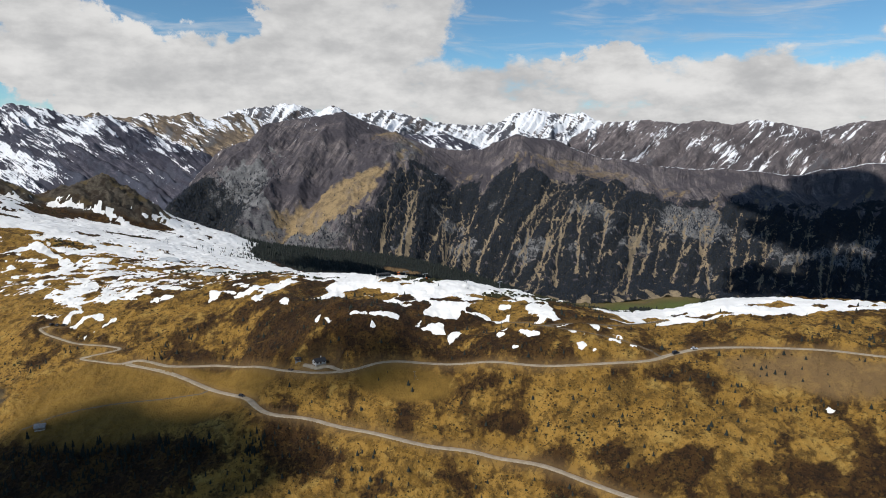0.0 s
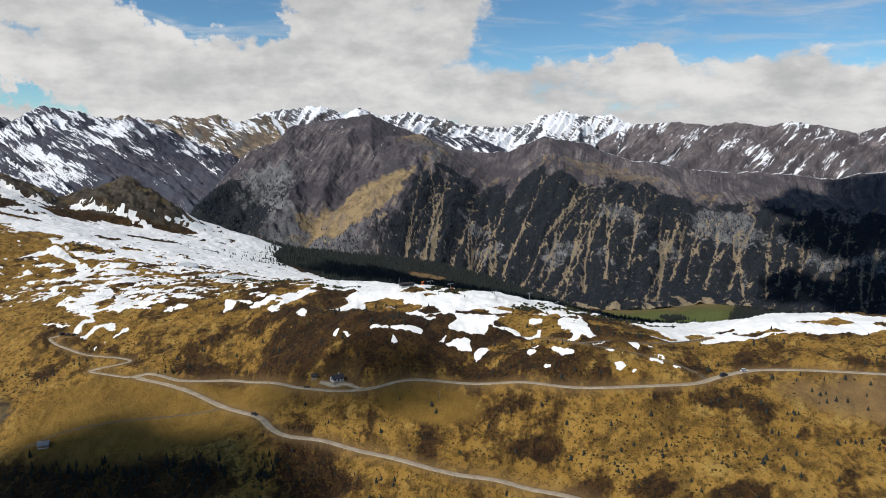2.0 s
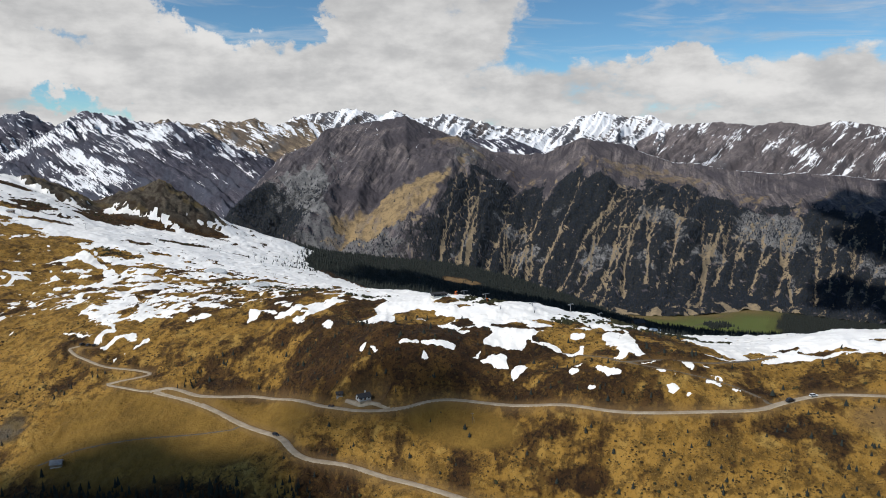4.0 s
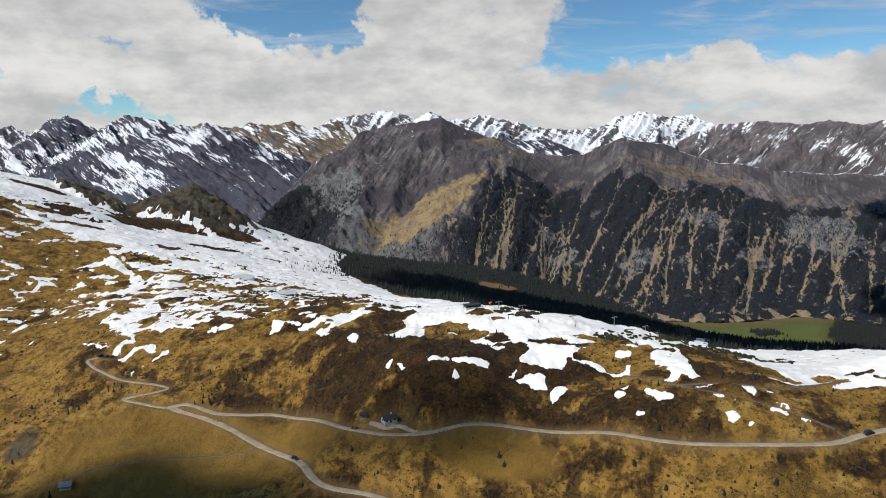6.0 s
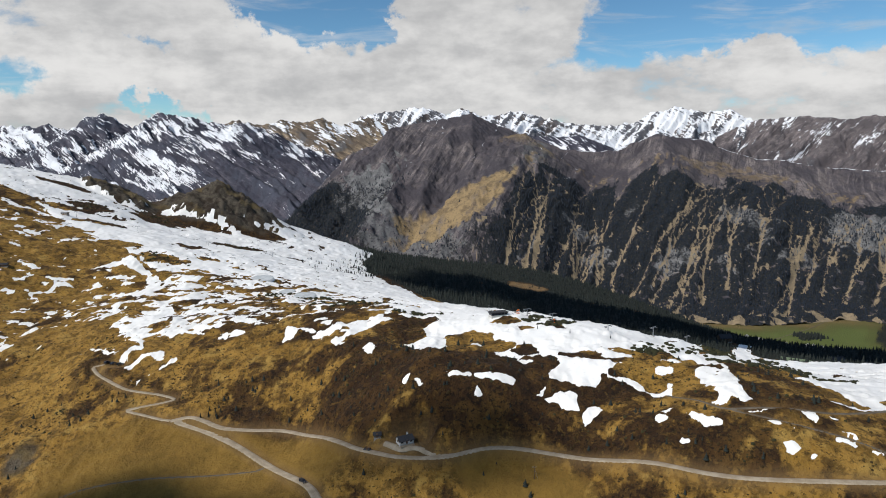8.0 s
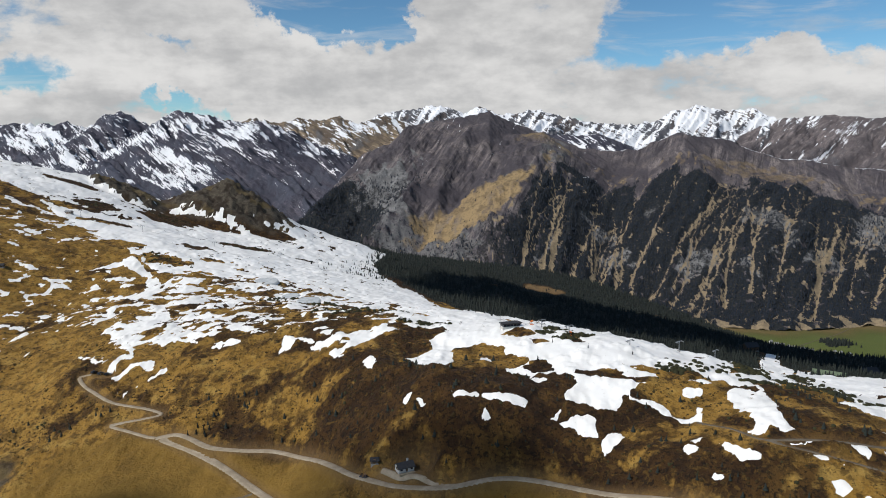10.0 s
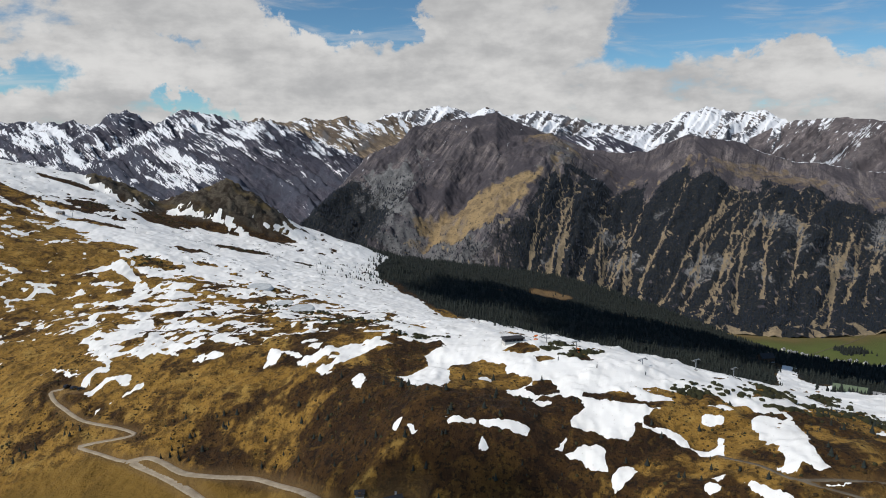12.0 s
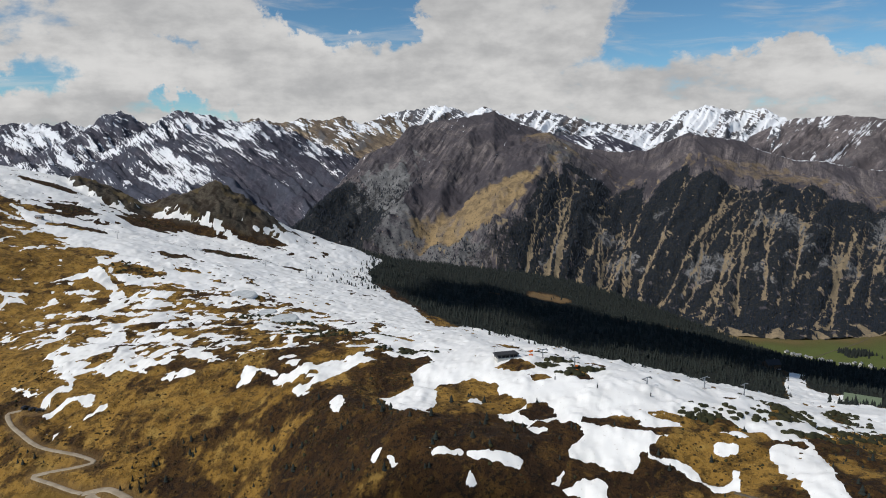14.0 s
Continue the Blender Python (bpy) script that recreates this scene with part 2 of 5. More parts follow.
def needle_material(name, dark, light):
    m, t, b = material(name, 0.9)
    isle = put(t, "ShaderNodeNewGeometry").outputs["Random Per Island"]
    rnd = put(t, "ShaderNodeObjectInfo").outputs["Random"]
    n = grain(t, 0.7, 3)
    f = calc(t, "MULTIPLY", calc(t, "ADD", calc(t, "ADD", isle, rnd), n), 0.34)
    link(t, blend(t, f, dark, light), b.inputs["Base Color"])
    return m


GROUND, SNOW = ground_material(), snow_material()
ROAD, TRACK = gravel_material("road_gravel", 0.85), gravel_material("track_earth", 0.33)
# bluish distance haze is put into the front and left slopes' base colours
MOUNT_FRONT = mountain_material("hazed_heath_and_forest", (0.074, 0.065, 0.073), (0.124, 0.105, 0.100), (0.185, 0.182, 0.180), True, True)
MOUNT_LEFT = mountain_material("hazed_dark_schist", (0.054, 0.054, 0.074), (0.076, 0.071, 0.086), (0.080, 0.085, 0.112), tilt=0.52, long=8.0, fine=0.16)
MOUNT_FAR = mountain_material("high_alpine_rock", (0.108, 0.092, 0.088), (0.145, 0.122, 0.112), (0.135, 0.138, 0.155))
MOUNT_MID = mountain_material("tawny_alpine_turf", (0.130, 0.100, 0.076), (0.205, 0.155, 0.100), (0.130, 0.125, 0.125), tilt=0.4, long=8.0, fine=0.12)
MOUNT_EAST = mountain_material("brown_alpine_turf", (0.112, 0.096, 0.099), (0.155, 0.131, 0.127), (0.140, 0.134, 0.142), tilt=-0.6, long=11.0, fine=0.15)
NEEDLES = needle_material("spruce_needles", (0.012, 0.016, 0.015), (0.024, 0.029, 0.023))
# the opposite forest's needles have the blue of distance haze mixed into their colour
HAZED_NEEDLES = needle_material("hazed_spruce_needles", (0.009, 0.013, 0.021), (0.021, 0.027, 0.037))
SHRUB = needle_material("dwarf_shrub_leaves", (0.014, 0.010, 0.004), (0.052, 0.031, 0.008))
JUNIPER = needle_material("juniper_needles", (0.016, 0.018, 0.008), (0.045, 0.042, 0.016))
BARK = plain_material("bark", (0.09, 0.06, 0.04))


# ---- the lie of the land: spot heights along its main lines, x, y, z in metres; the aircraft flies at z = 0 ----
ROAD_BENCH = ((-175, 484, -143), (-140, 473, -144), (-73, 462, -145), (-44, 437, -140), (-30, 425, -138.5), (5, 418, -137.5),
              (45, 414, -133.5), (92, 389, -128), (146, 373, -125.5), (185, 370, -123), (219, 379, -120), (259, 357, -116),
              (300, 340, -114), (345, 318, -111))
LOWER_BENCH = ((-106, 453, -148), (-56, 412, -153), (-43, 400, -156), (-6, 392, -161), (25, 375, -163), (85, 357, -170),
               (-182, 423, -167), (-105, 403, -169), (-17, 378, -171), (244, 321, -138), (179, 324, -149), (232, 350, -129),
               (-242, 498, -150))
SHOULDER = ((-153, 494, -139), (-213, 528, -130), (-225, 551, -125), (-181, 507, -134), (-138, 547, -116), (-61, 507, -111),
            (-39, 486, -107), (-17, 503, -110), (20, 497, -106), (43, 467, -109), (69, 469, -106), (111, 469, -107),
            (19, 433, -113), (-9, 441, -109), (71, 428, -120), (112, 435, -113), (134, 413, -108), (141, 390, -116.5),
            (167, 388, -115), (119, 452, -110), (33, 524, -102), (182, 494, -119), (273, 448, -107), (89, 452, -113))
LEFT_SLOPE = ((-288, 653, -121), (-330, 684, -124), (-350, 755, -104), (-302, 803, -103), (-331, 772, -105), (-144, 600, -114),
              (-196, 660, -118), (-130, 658, -117), (-65, 521, -107), (-407, 1069, -99), (-488, 881, -66), (-474, 990, -69),
              (-511, 1121, -60), (-296, 1029, -122), (-295, 1291, -124), (-390, 1205, -106), (-620, 1000, -25),
              (-560, 1150, -42), (-720, 900, 5), (-700, 1250, -40), (-450, 700, -85), (-560, 700, -45), (-400, 550, -130))
FAR_SIDE = ((146, 779, -180), (199, 779, -187), (300, 830, -209), (394, 794, -212), (333, 781, -211), (214, 464, -119), (230, 502, -129), (238, 545, -140), (454, 937, -258), (-110, 1064, -168), (115, 1280, -229),
            (-150, 1290, -173), (-185, 1480, -201), (-75, 1500, -214), (40, 1520, -229), (160, 1530, -247), (275, 1500, -274), (385, 1460, -308),
            (490, 1430, -344), (715, 1700, -388), (812, 1824, -389), (-500, 1500, -190))
RIGHT_SIDE = ((330, 375, -103), (420, 300, -102), (450, 420, -118), (330, 600, -150), (500, 800, -235), (345, 1090, -254), (430, 1090, -272), (500, 1090, -281), (580, 1090, -286), (660, 1090, -290), (770, 1080, -292),
            (500, 520, -160), (900, 1400, -385), (600, 1480, -386), (750, 1420, -388), (520, 1620, -384), (880, 1600, -390), (700, 1560, -390), (900, 700, -300), (200, 1050, -215), (450, 1300, -315), (-700, 1450, -120))
NEAR_FOOT = ((350, 250, -142), (300, 180, -178), (0, 250, -230), (100, 305, -195), (-150, 335, -205), (-100, 150, -275),
             (200, 150, -240), (0, 0, -320), (0, -300, -345), (500, -200, -330), (-500, 0, -300), (-500, -300, -340),
             (-500, 450, -150), (-350, 350, -205), (700, 200, -200), (-800, 500, -80), (900, -200, -330))


def smoothstep(a, b, v):
    s = np.clip((v - a) / (b - a), 0, 1)
    return s * s * (3 - 2 * s)


SPOTS = np.array(ROAD_BENCH + LOWER_BENCH + SHOULDER + LEFT_SLOPE + FAR_SIDE + RIGHT_SIDE + NEAR_FOOT, dtype=float)


def plate(d2):
    return d2 * np.log(d2 + 1e-9)


def plate_weights():
    p = SPOTS[:, :2] / 100
    k = plate(((p[:, None] - p[None]) ** 2).sum(-1)) + np.eye(len(p)) * 0.03
    q = np.c_[np.ones(len(p)), p]
    top = np.block([[k, q], [q.T, np.zeros((3, 3))]])
    return np.linalg.solve(top, np.r_[SPOTS[:, 2], 0, 0, 0])


PLATE = plate_weights()


def land(x, y):
    """Height of the bare land, without its small relief."""
    x, y = np.asarray(x, float), np.asarray(y, float)
    shape = x.shape
    px, py = x.ravel() / 100, y.ravel() / 100
    z = np.empty(px.size)
    for i in range(0, px.size, 40000):
        a, b = px[i:i + 40000], py[i:i + 40000]
        d2 = (a[:, None] - SPOTS[:, 0] / 100) ** 2 + (b[:, None] - SPOTS[:, 1] / 100) ** 2
        z[i:i + 40000] = plate(d2) @ PLATE[:-3] + PLATE[-3] + PLATE[-2] * a + PLATE[-1] * b
    z = z.reshape(shape)
    r = np.hypot(x, y)
    far = smoothstep(1600, 1800, r)
    behind = smoothstep(-100, -500, y)
    side = smoothstep(500, 900, np.abs(x)) * smoothstep(700, 200, y)
    z = z * (1 - far) - 390 * far
    z = z * (1 - behind) - 345 * behind
    z = z * (1 - side) - 300 * side
    # the rocky knoll above the snowfield
    dx, dy = (x + 385) / 135, (y - 1205) / 100
    knoll = np.maximum(0, 1 - np.sqrt(dx * dx * (1 + 0.8 * (dx < 0)) + dy * dy + 0.004))
    z = z + 62 * knoll ** 1.25
    return np.maximum(z, -392)


# ---- noise and sheets ----
def lattice(ix, iy, seed):
    h = (ix.astype(np.int64) * 374761393 + iy.astype(np.int64) * 668265263 + seed * 974634777) & 0xFFFFFFFF
    h = ((h ^ (h >> 13)) * 1274126177) & 0xFFFFFFFF
    return ((h ^ (h >> 16)) & 0xFFFF) * (2 * np.pi / 65536)


def wave(x, y, seed):
    """Gradient noise, about -0.7 to 0.7."""
    ix, iy = np.floor(x), np.floor(y)
    fx, fy = x - ix, y - iy
    sx, sy = fx ** 3 * (fx * (fx * 6 - 15) + 10), fy ** 3 * (fy * (fy * 6 - 15) + 10)

    def corner(a, b):
        g = lattice(ix + a, iy + b, seed)
        return np.cos(g) * (fx - a) + np.sin(g) * (fy - b)
    low = corner(0, 0) * (1 - sx) + corner(1, 0) * sx
    high = corner(0, 1) * (1 - sx) + corner(1, 1) * sx
    return low * (1 - sy) + high * sy


def fbm(x, y, size, octaves=4, seed=0, gain=0.5, ridged=False):
    total, amp, norm = 0.0, 1.0, 0.0
    for k in range(octaves):
        n = wave(x / size, y / size, seed + 17 * k) * 1.5
        total = total + amp * ((1 - 2 * np.abs(n)) if ridged else n)
        norm, amp, size = norm + amp, amp * gain, size / 2.03
    return total / norm


def sheet(name, x, y, z, mat, layers=None, keep=None, smooth=True):
    """A grid of points as one mesh; layers: named values per point; keep: which cells to build."""
    n, m = x.shape
    idx = np.arange(n * m).reshape(n, m)
    quads = np.stack([idx[:-1, :-1], idx[:-1, 1:], idx[1:, 1:], idx[1:, :-1]], -1)
    quads = quads[keep] if keep is not None else quads.reshape(-1, 4)
    pts = np.stack([x, y, z], -1).reshape(-1, 3)
    layers = {k: v.ravel() for k, v in (layers or {}).items()}
    if keep is not None:
        used, back = np.unique(quads, return_inverse=True)
        quads, pts, layers = back.reshape(-1, 4), pts[used], {k: v[used] for k, v in layers.items()}
    me = bpy.data.meshes.new(name)
    me.vertices.add(len(pts))
    me.vertices.foreach_set("co", pts.astype(np.float32).ravel())
    me.loops.add(quads.size)
    me.loops.foreach_set("vertex_index", quads.astype(np.int32).ravel())
    me.polygons.add(len(quads))
    me.polygons.foreach_set("loop_start", np.arange(0, quads.size, 4, dtype=np.int32))
    if smooth:
        me.polygons.foreach_set("use_smooth", np.ones(len(quads), dtype=bool))
    for key, values in layers.items():
        a = me.attributes.new(key, "FLOAT", "POINT")
        a.data.foreach_set("value", values.astype(np.float32))
    me.update(calc_edges=True)
    me.materials.append(mat)
    return new(name, me)


def spline(points, step):
    """A smooth line through the points, at even steps."""
    p = np.array(points, float)
    e = np.vstack([2 * p[0] - p[1], p, 2 * p[-1] - p[-2]])
    s = np.linspace(0, 1, 24, endpoint=False)[:, None]
    runs = []
    for a, b, c, d in zip(e[:-3], e[1:-2], e[2:-1], e[3:]):
        runs.append(0.5 * (2 * b + (c - a) * s + (2 * a - 5 * b + 4 * c - d) * s ** 2 + (3 * b - a - 3 * c + d) * s ** 3))
    line = np.vstack(runs + [p[-1:]])
    run = np.r_[0, np.cumsum(np.linalg.norm(np.diff(line, axis=0), axis=1))]
    at = np.linspace(0, run[-1], max(3, int(run[-1] / step)))
    return np.stack([np.interp(at, run, line[:, k]) for k in range(p.shape[1])], 1)


def inside(x, y, outline):
    """Signed distance to a closed outline in the plan, positive inside."""
    p = np.array(outline, float)
    q = np.roll(p, -1, 0)
    best, odd = np.full(x.shape, 1e9), np.zeros(x.shape, bool)
    for (ax, ay), (bx, by) in zip(p, q):
        ex, ey = bx - ax, by - ay
        s = np.clip(((x - ax) * ex + (y - ay) * ey) / (ex * ex + ey * ey + 1e-9), 0, 1)
        best = np.minimum(best, (x - ax - s * ex) ** 2 + (y - ay - s * ey) ** 2)
        cross = (ay > y) != (by > y)
        odd ^= cross & (x < ex * (y - ay) / (ey if ey else 1e-9) + ax)
    return np.sqrt(best) * np.where(odd, 1, -1)


def oval(x, y, cx, cy, rx, ry, turn=0.0):
    """1 in the middle of an oval, 0 on its rim, negative outside."""
    c, s = math.cos(radians(turn)), math.sin(radians(turn))
    dx, dy = x - cx, y - cy
    return 1 - np.sqrt(((dx * c + dy * s) / rx) ** 2 + ((-dx * s + dy * c) / ry) ** 2)


# ---- roads and tracks: plan lines ----
UPPER_ROAD = ((-147, 474), (-138, 476.5), (-128, 472), (-115, 465), (-100, 463.5), (-80, 463), (-62, 452), (-48, 440), (-36, 428.8), (-22, 420.8), (-15, 418.8), (-8.5, 417.8),
              (5, 417), (43, 415), (73, 402), (101, 388), (128, 378.5), (156, 372), (179, 370), (192, 373.5), (206, 377.5), (221, 379),
              (240, 372), (261, 358.5), (284, 347), (307, 333), (340, 317), (400, 285))
LOWER_ROAD = ((-143, 473), (-115, 459), (-89, 444), (-61, 421), (-50, 406), (-40, 399.5), (-18, 395.5), (6, 385.5), (28, 374), (48, 366.5),
              (76, 359), (104, 343), (128, 321), (150, 302), (190, 275))
ZIGZAG = ((-212, 529), (-218, 527), (-211, 519), (-202, 512.5), (-184, 501.5), (-163, 497), (-153, 493.5), (-158, 490.5), (-172, 487), (-176.5, 484.5),
          (-164, 480.5), (-147, 474))
HUT_DRIVE = ((-24, 428), (-16, 423.8), (-9.5, 423.8), (-4, 421.8), (2, 419.2), (9, 417))
HILL_TRACK = ((190, 374), (172, 387), (150, 397.5), (127, 409.5), (118, 423), (108, 433))
BENCH_TRACK = ((127, 409.5), (154, 407), (168, 405), (186, 409), (215, 420))
FIELD_TRACK = ((-190, 424), (-174, 432), (-144, 435.5), (-111, 435), (-85, 437.5))


def bench(points, step, width):
    line = spline(points, step)
    z = land(line[:, 0], line[:, 1])
    k = np.hanning(15)
    z = np.convolve(np.pad(z, 7, mode="edge"), k / k.sum(), "valid")
    return np.c_[line, z], width


LINES = {"upper": bench(UPPER_ROAD, 2, 4.2), "lower": bench(LOWER_ROAD, 2, 4.6), "zigzag": bench(ZIGZAG, 2, 2.6), "drive": bench(HUT_DRIVE, 2, 3.0)}
FAINT = {"hill": bench(HILL_TRACK, 2, 1.8), "bench": bench(BENCH_TRACK, 2, 2.2), "field": bench(FIELD_TRACK, 2, 1.6)}


LINES["drive"][0][:, 2] = np.linspace(-134.8, LINES["drive"][0][-1, 2], len(LINES["drive"][0]))
YARDS = ((-15.5, 427.0, 12, 5.6, -134.9), (-207, 528, 9, 5.5, float(land(-207, 528)) - 1.4))


def on_benches(x, y, z):
    """The ground with its road benches cut in, and how near each point is to a road."""
    near = np.zeros(x.shape)
    for cx, cy, rx, ry, level in YARDS:
        w = smoothstep(-0.5, 0.1, oval(x, y, cx, cy, rx, ry))
        z = z * (1 - w) + level * w
        near = np.maximum(near, w)
    for key in ("hill", "bench", "field", "drive", "zigzag", "lower", "upper"):
        line, width = FAINT[key] if key in FAINT else LINES[key]
        bank = 1.4 if key in FAINT or key == "drive" else 3.0
        box = (x > line[:, 0].min() - 14) & (x < line[:, 0].max() + 14) & (y > line[:, 1].min() - 14) & (y < line[:, 1].max() + 14)
        ids = np.flatnonzero(box)
        for i in range(0, ids.size, 20000):
            k = ids[i:i + 20000]
            d2 = (x.flat[k][:, None] - line[:, 0]) ** 2 + (y.flat[k][:, None] - line[:, 1]) ** 2
            j = d2.argmin(1)
            d = np.sqrt(d2[np.arange(len(k)), j])
            w = 1 - smoothstep(width * 0.66, width * 0.66 + bank, d)
            z.flat[k] = z.flat[k] * (1 - w) + line[j, 2] * w
            near.flat[k] = np.maximum(near.flat[k], w * (0.6 if key in FAINT else 1))
    return z, near


def ground_height(x, y):
    """Height of the ground with its hummocks and benches."""
    x, y = np.atleast_1d(np.asarray(x, float)), np.atleast_1d(np.asarray(y, float))
    z = land(x, y)
    r = np.hypot(x, y)
    calm = 1 - 0.75 * np.maximum(smoothstep(0, 0.4, oval(x, y, -110, 438, 75, 26, -8)), smoothstep(0, 0.4, oval(x, y, 35, 402, 36, 13, -20)))
    flat = 1 - smoothstep(1250, 1700, r) * (x > 200)
    rough = fbm(x, y, 55, 3, 3) * 3.4 + fbm(x, y, 19, 4, 5) * 2.9 + np.abs(fbm(x, y, 7.5, 3, 8)) * 2.0
    rocky = smoothstep(0.28, 0.6, oval(x, y, -385, 1205, 150, 130)) * fbm(x, y, 38, 5, 12, 0.6, True) * 15
    rocky = rocky + smoothstep(0.05, 0.4, oval(x, y, -515, 1140, 75, 45, -20)) * (5 + fbm(x, y, 25, 4, 14, 0.6, True) * 8)
    z = z + rough * calm * flat + rocky
    return on_benches(x, y, z)


# ---- the ground: one sheet of rings, fine where the flight looks ----
RINGS = np.r_[[2, 40, 90, 140, 180, 210], np.geomspace(232, 1250, 490), np.geomspace(1258, 1680, 40), [1710, 1750, 1820, 1900, 2050, 2300, 2700, 3300, 4000, 4900]]
FINE = np.linspace(-33.5, 45, 830)
TURNS = np.radians(np.r_[FINE, np.linspace(45, 326.5, 48)[1:]])
gx, gy = RINGS[:, None] * np.sin(TURNS), RINGS[:, None] * np.cos(TURNS)
gz, g_road = ground_height(gx, gy)

WOOD_EDGE = ((-170, 1260), (-138, 1087), (-89, 1008), (-35, 850), (0, 795), (40, 785), (100, 795), (150, 785), (195, 765), (215, 715), (250, 690), (330, 640),
             (420, 560), (600, 480), (1100, 700), (1100, 1400), (640, 1340), (500, 1420), (470, 1600), (330, 1760), (0, 1720), (-260, 1500))
WOOD_EAST = ((838, 1300), (845, 1520), (940, 1660), (985, 1760), (1400, 1760), (1400, 1000), (900, 1000))
PISTE_CUT = ((205, 590), (232, 600), (262, 690), (300, 760), (335, 798), (336, 812), (305, 818), (322, 860), (342, 908), (328, 908), (300, 850), (284, 815), (268, 770), (240, 700), (215, 640))
CLEARINGS = ((115, 1280, 36, 46, 0), (317, 915, 16, 30, 0), (460, 915, 34, 34, 0), (215, 1150, 16, 22, 0), (30, 1200, 10, 16, 0), (300, 1250, 14, 20, 0))


def wood_cover(x, y):
    w = inside(x + 14 * fbm(x, y, 45, 3, 31), y + 20 * fbm(x, y, 60, 3, 32), WOOD_EDGE)
    w = np.minimum(w, -inside(x, y, PISTE_CUT))
    w = np.maximum(w, inside(x + 14 * fbm(x, y, 45, 3, 31), y, WOOD_EAST))
    for c in CLEARINGS:
        w = np.where(oval(x, y, *c) > 0, -5, w)
    return w


heath = 0.36 + 0.6 * fbm(gx, gy, 48, 4, 21) + 0.9 * fbm(gx, gy, 15, 5, 22, 0.6) + 0.5 * fbm(gx * 0.7 + 0.7 * gy, (gy - gx) * 0.35, 26, 4, 20)
HEATH_SHOULDER = ((100, 420, 110, 52, -20, 0.08), (-66, 478, 58, 34, -6, 0.5), (8, 462, 56, 24, -10, 0.5), (-20, 448, 44, 26, 0, 0.35), (34, 438, 46, 17, -14, 0.4), (60, 462, 38, 22, -20, 0.5), (130, 398,
              70, 17, -24, 0.0), (200, 325, 80, 22, -24, -0.12), (-430, 800, 110, 110, 0, -0.1), (-95, 480, 44, 16, -5, -0.2), (20, 388, 38, 14, -20,
              -0.12), (140, 350, 60, 22, -24, -0.15), (112, 452, 24, 15, -20, -0.75))
HEATH_SLOPE = ((-20, 424, 22, 12, 0, -0.15), (-385, 1205, 120, 95, 0, 0.9), (-505, 1105, 60, 45, 0, 0.9), (-245, 560, 70, 60, 0, -0.25), (-160, 520,
              50, 22, 0, -0.2), (-60, 372, 50, 12, 0, 0.1), (196, 356, 26, 12, -20, 0.4), (221, 311, 24, 10, -20, 0.35), (215, 291, 30, 12, 0, 0.35), (-150, 388, 90, 24, 0, 0.7), (32,
              382, 16, 9, -20, 0.4), (94, 366, 20, 5, -20, 0.5))
HEATH_BANKS = ((99, 379, 24, 7, -20, 0.35), (167, 363, 18, 7, -10, 0.35), (246, 283, 30, 13, 0, 0.35), (10, 361, 34, 14, -20, 0.25), (107, 343, 17, 4,
              -20, 0.4), (175, 311, 14, 7, -20, 0.5), (140, 330, 14, 5, -20, 0.45), (60, 345, 18, 6, -20, 0.4))
for cx, cy, rx, ry, turn, gain in HEATH_SHOULDER + HEATH_SLOPE + HEATH_BANKS:
    heath = heath + gain * smoothstep(-0.25, 0.5, oval(gx, gy, cx, cy, rx, ry, turn))
heath = heath + 0.75 * smoothstep(800, 900, gy + 0.5 * np.minimum(gx + 260, 0)) - 0.22 * smoothstep(-190, -260, gx) * smoothstep(1000, 850, gy) + 0.15 * smoothstep(490, 520, gy) + 0.10 * smoothstep(-30, 40, gx) * smoothstep(480, 440, gy) * smoothstep(370, 400, gy)
field = np.maximum(smoothstep(-0.05, 0.25, np.maximum(oval(gx, gy, -112, 438, 78, 27, -8), oval(gx, gy, -148, 440, 62, 40, -10))), smoothstep(-0.05, 0.25, oval(gx, gy, 38, 403, 34, 11, -22)))
field = field * (1 - 0.5 * np.clip(fbm(gx, gy, 30, 3, 24) + 0.2, 0, 1))
soil = np.maximum(g_road * 0.5, 0.8 * smoothstep(-0.1, 0.4, oval(gx, gy, 272, 333, 62, 15, -30) + 0.3 * fbm(gx, gy, 20, 3, 25)))
soil = np.maximum(soil, 0.9 * smoothstep(-0.2, 0.2, oval(gx, gy, -16, 426, 11, 4.6) + 0.3 * fbm(gx, gy, 6, 3, 37)))
soil = np.maximum(soil, 0.85 * smoothstep(-0.1, 0.2, oval(gx, gy, 115, 1280, 34, 42)))
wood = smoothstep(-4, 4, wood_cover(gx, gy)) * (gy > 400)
stone = np.maximum(smoothstep(-0.1, 0.25, oval(gx, gy, -382, 1202, 108, 82) + 0.3 * fbm(gx, gy, 30, 3, 27)), smoothstep(-0.1, 0.25, oval(gx, gy, -515, 1140, 80, 50, -20) + 0.3 * fbm(gx, gy, 30, 3, 27)))
stone = np.maximum(stone, 0.9 * smoothstep(-0.1, 0.4, oval(gx, gy, -222, 458, 10, 16, 20) + 0.4 * fbm(gx, gy, 8, 3, 27)))
valley = smoothstep(-6, 6, inside(gx + 6 * fbm(gx, gy, 60, 3, 26), gy, ((530, 1640), (520, 1380), (800, 1300), (830, 1525), (925, 1670), (965, 1750), (915, 1800), (830, 1770), (748, 1720), (655, 1690))))

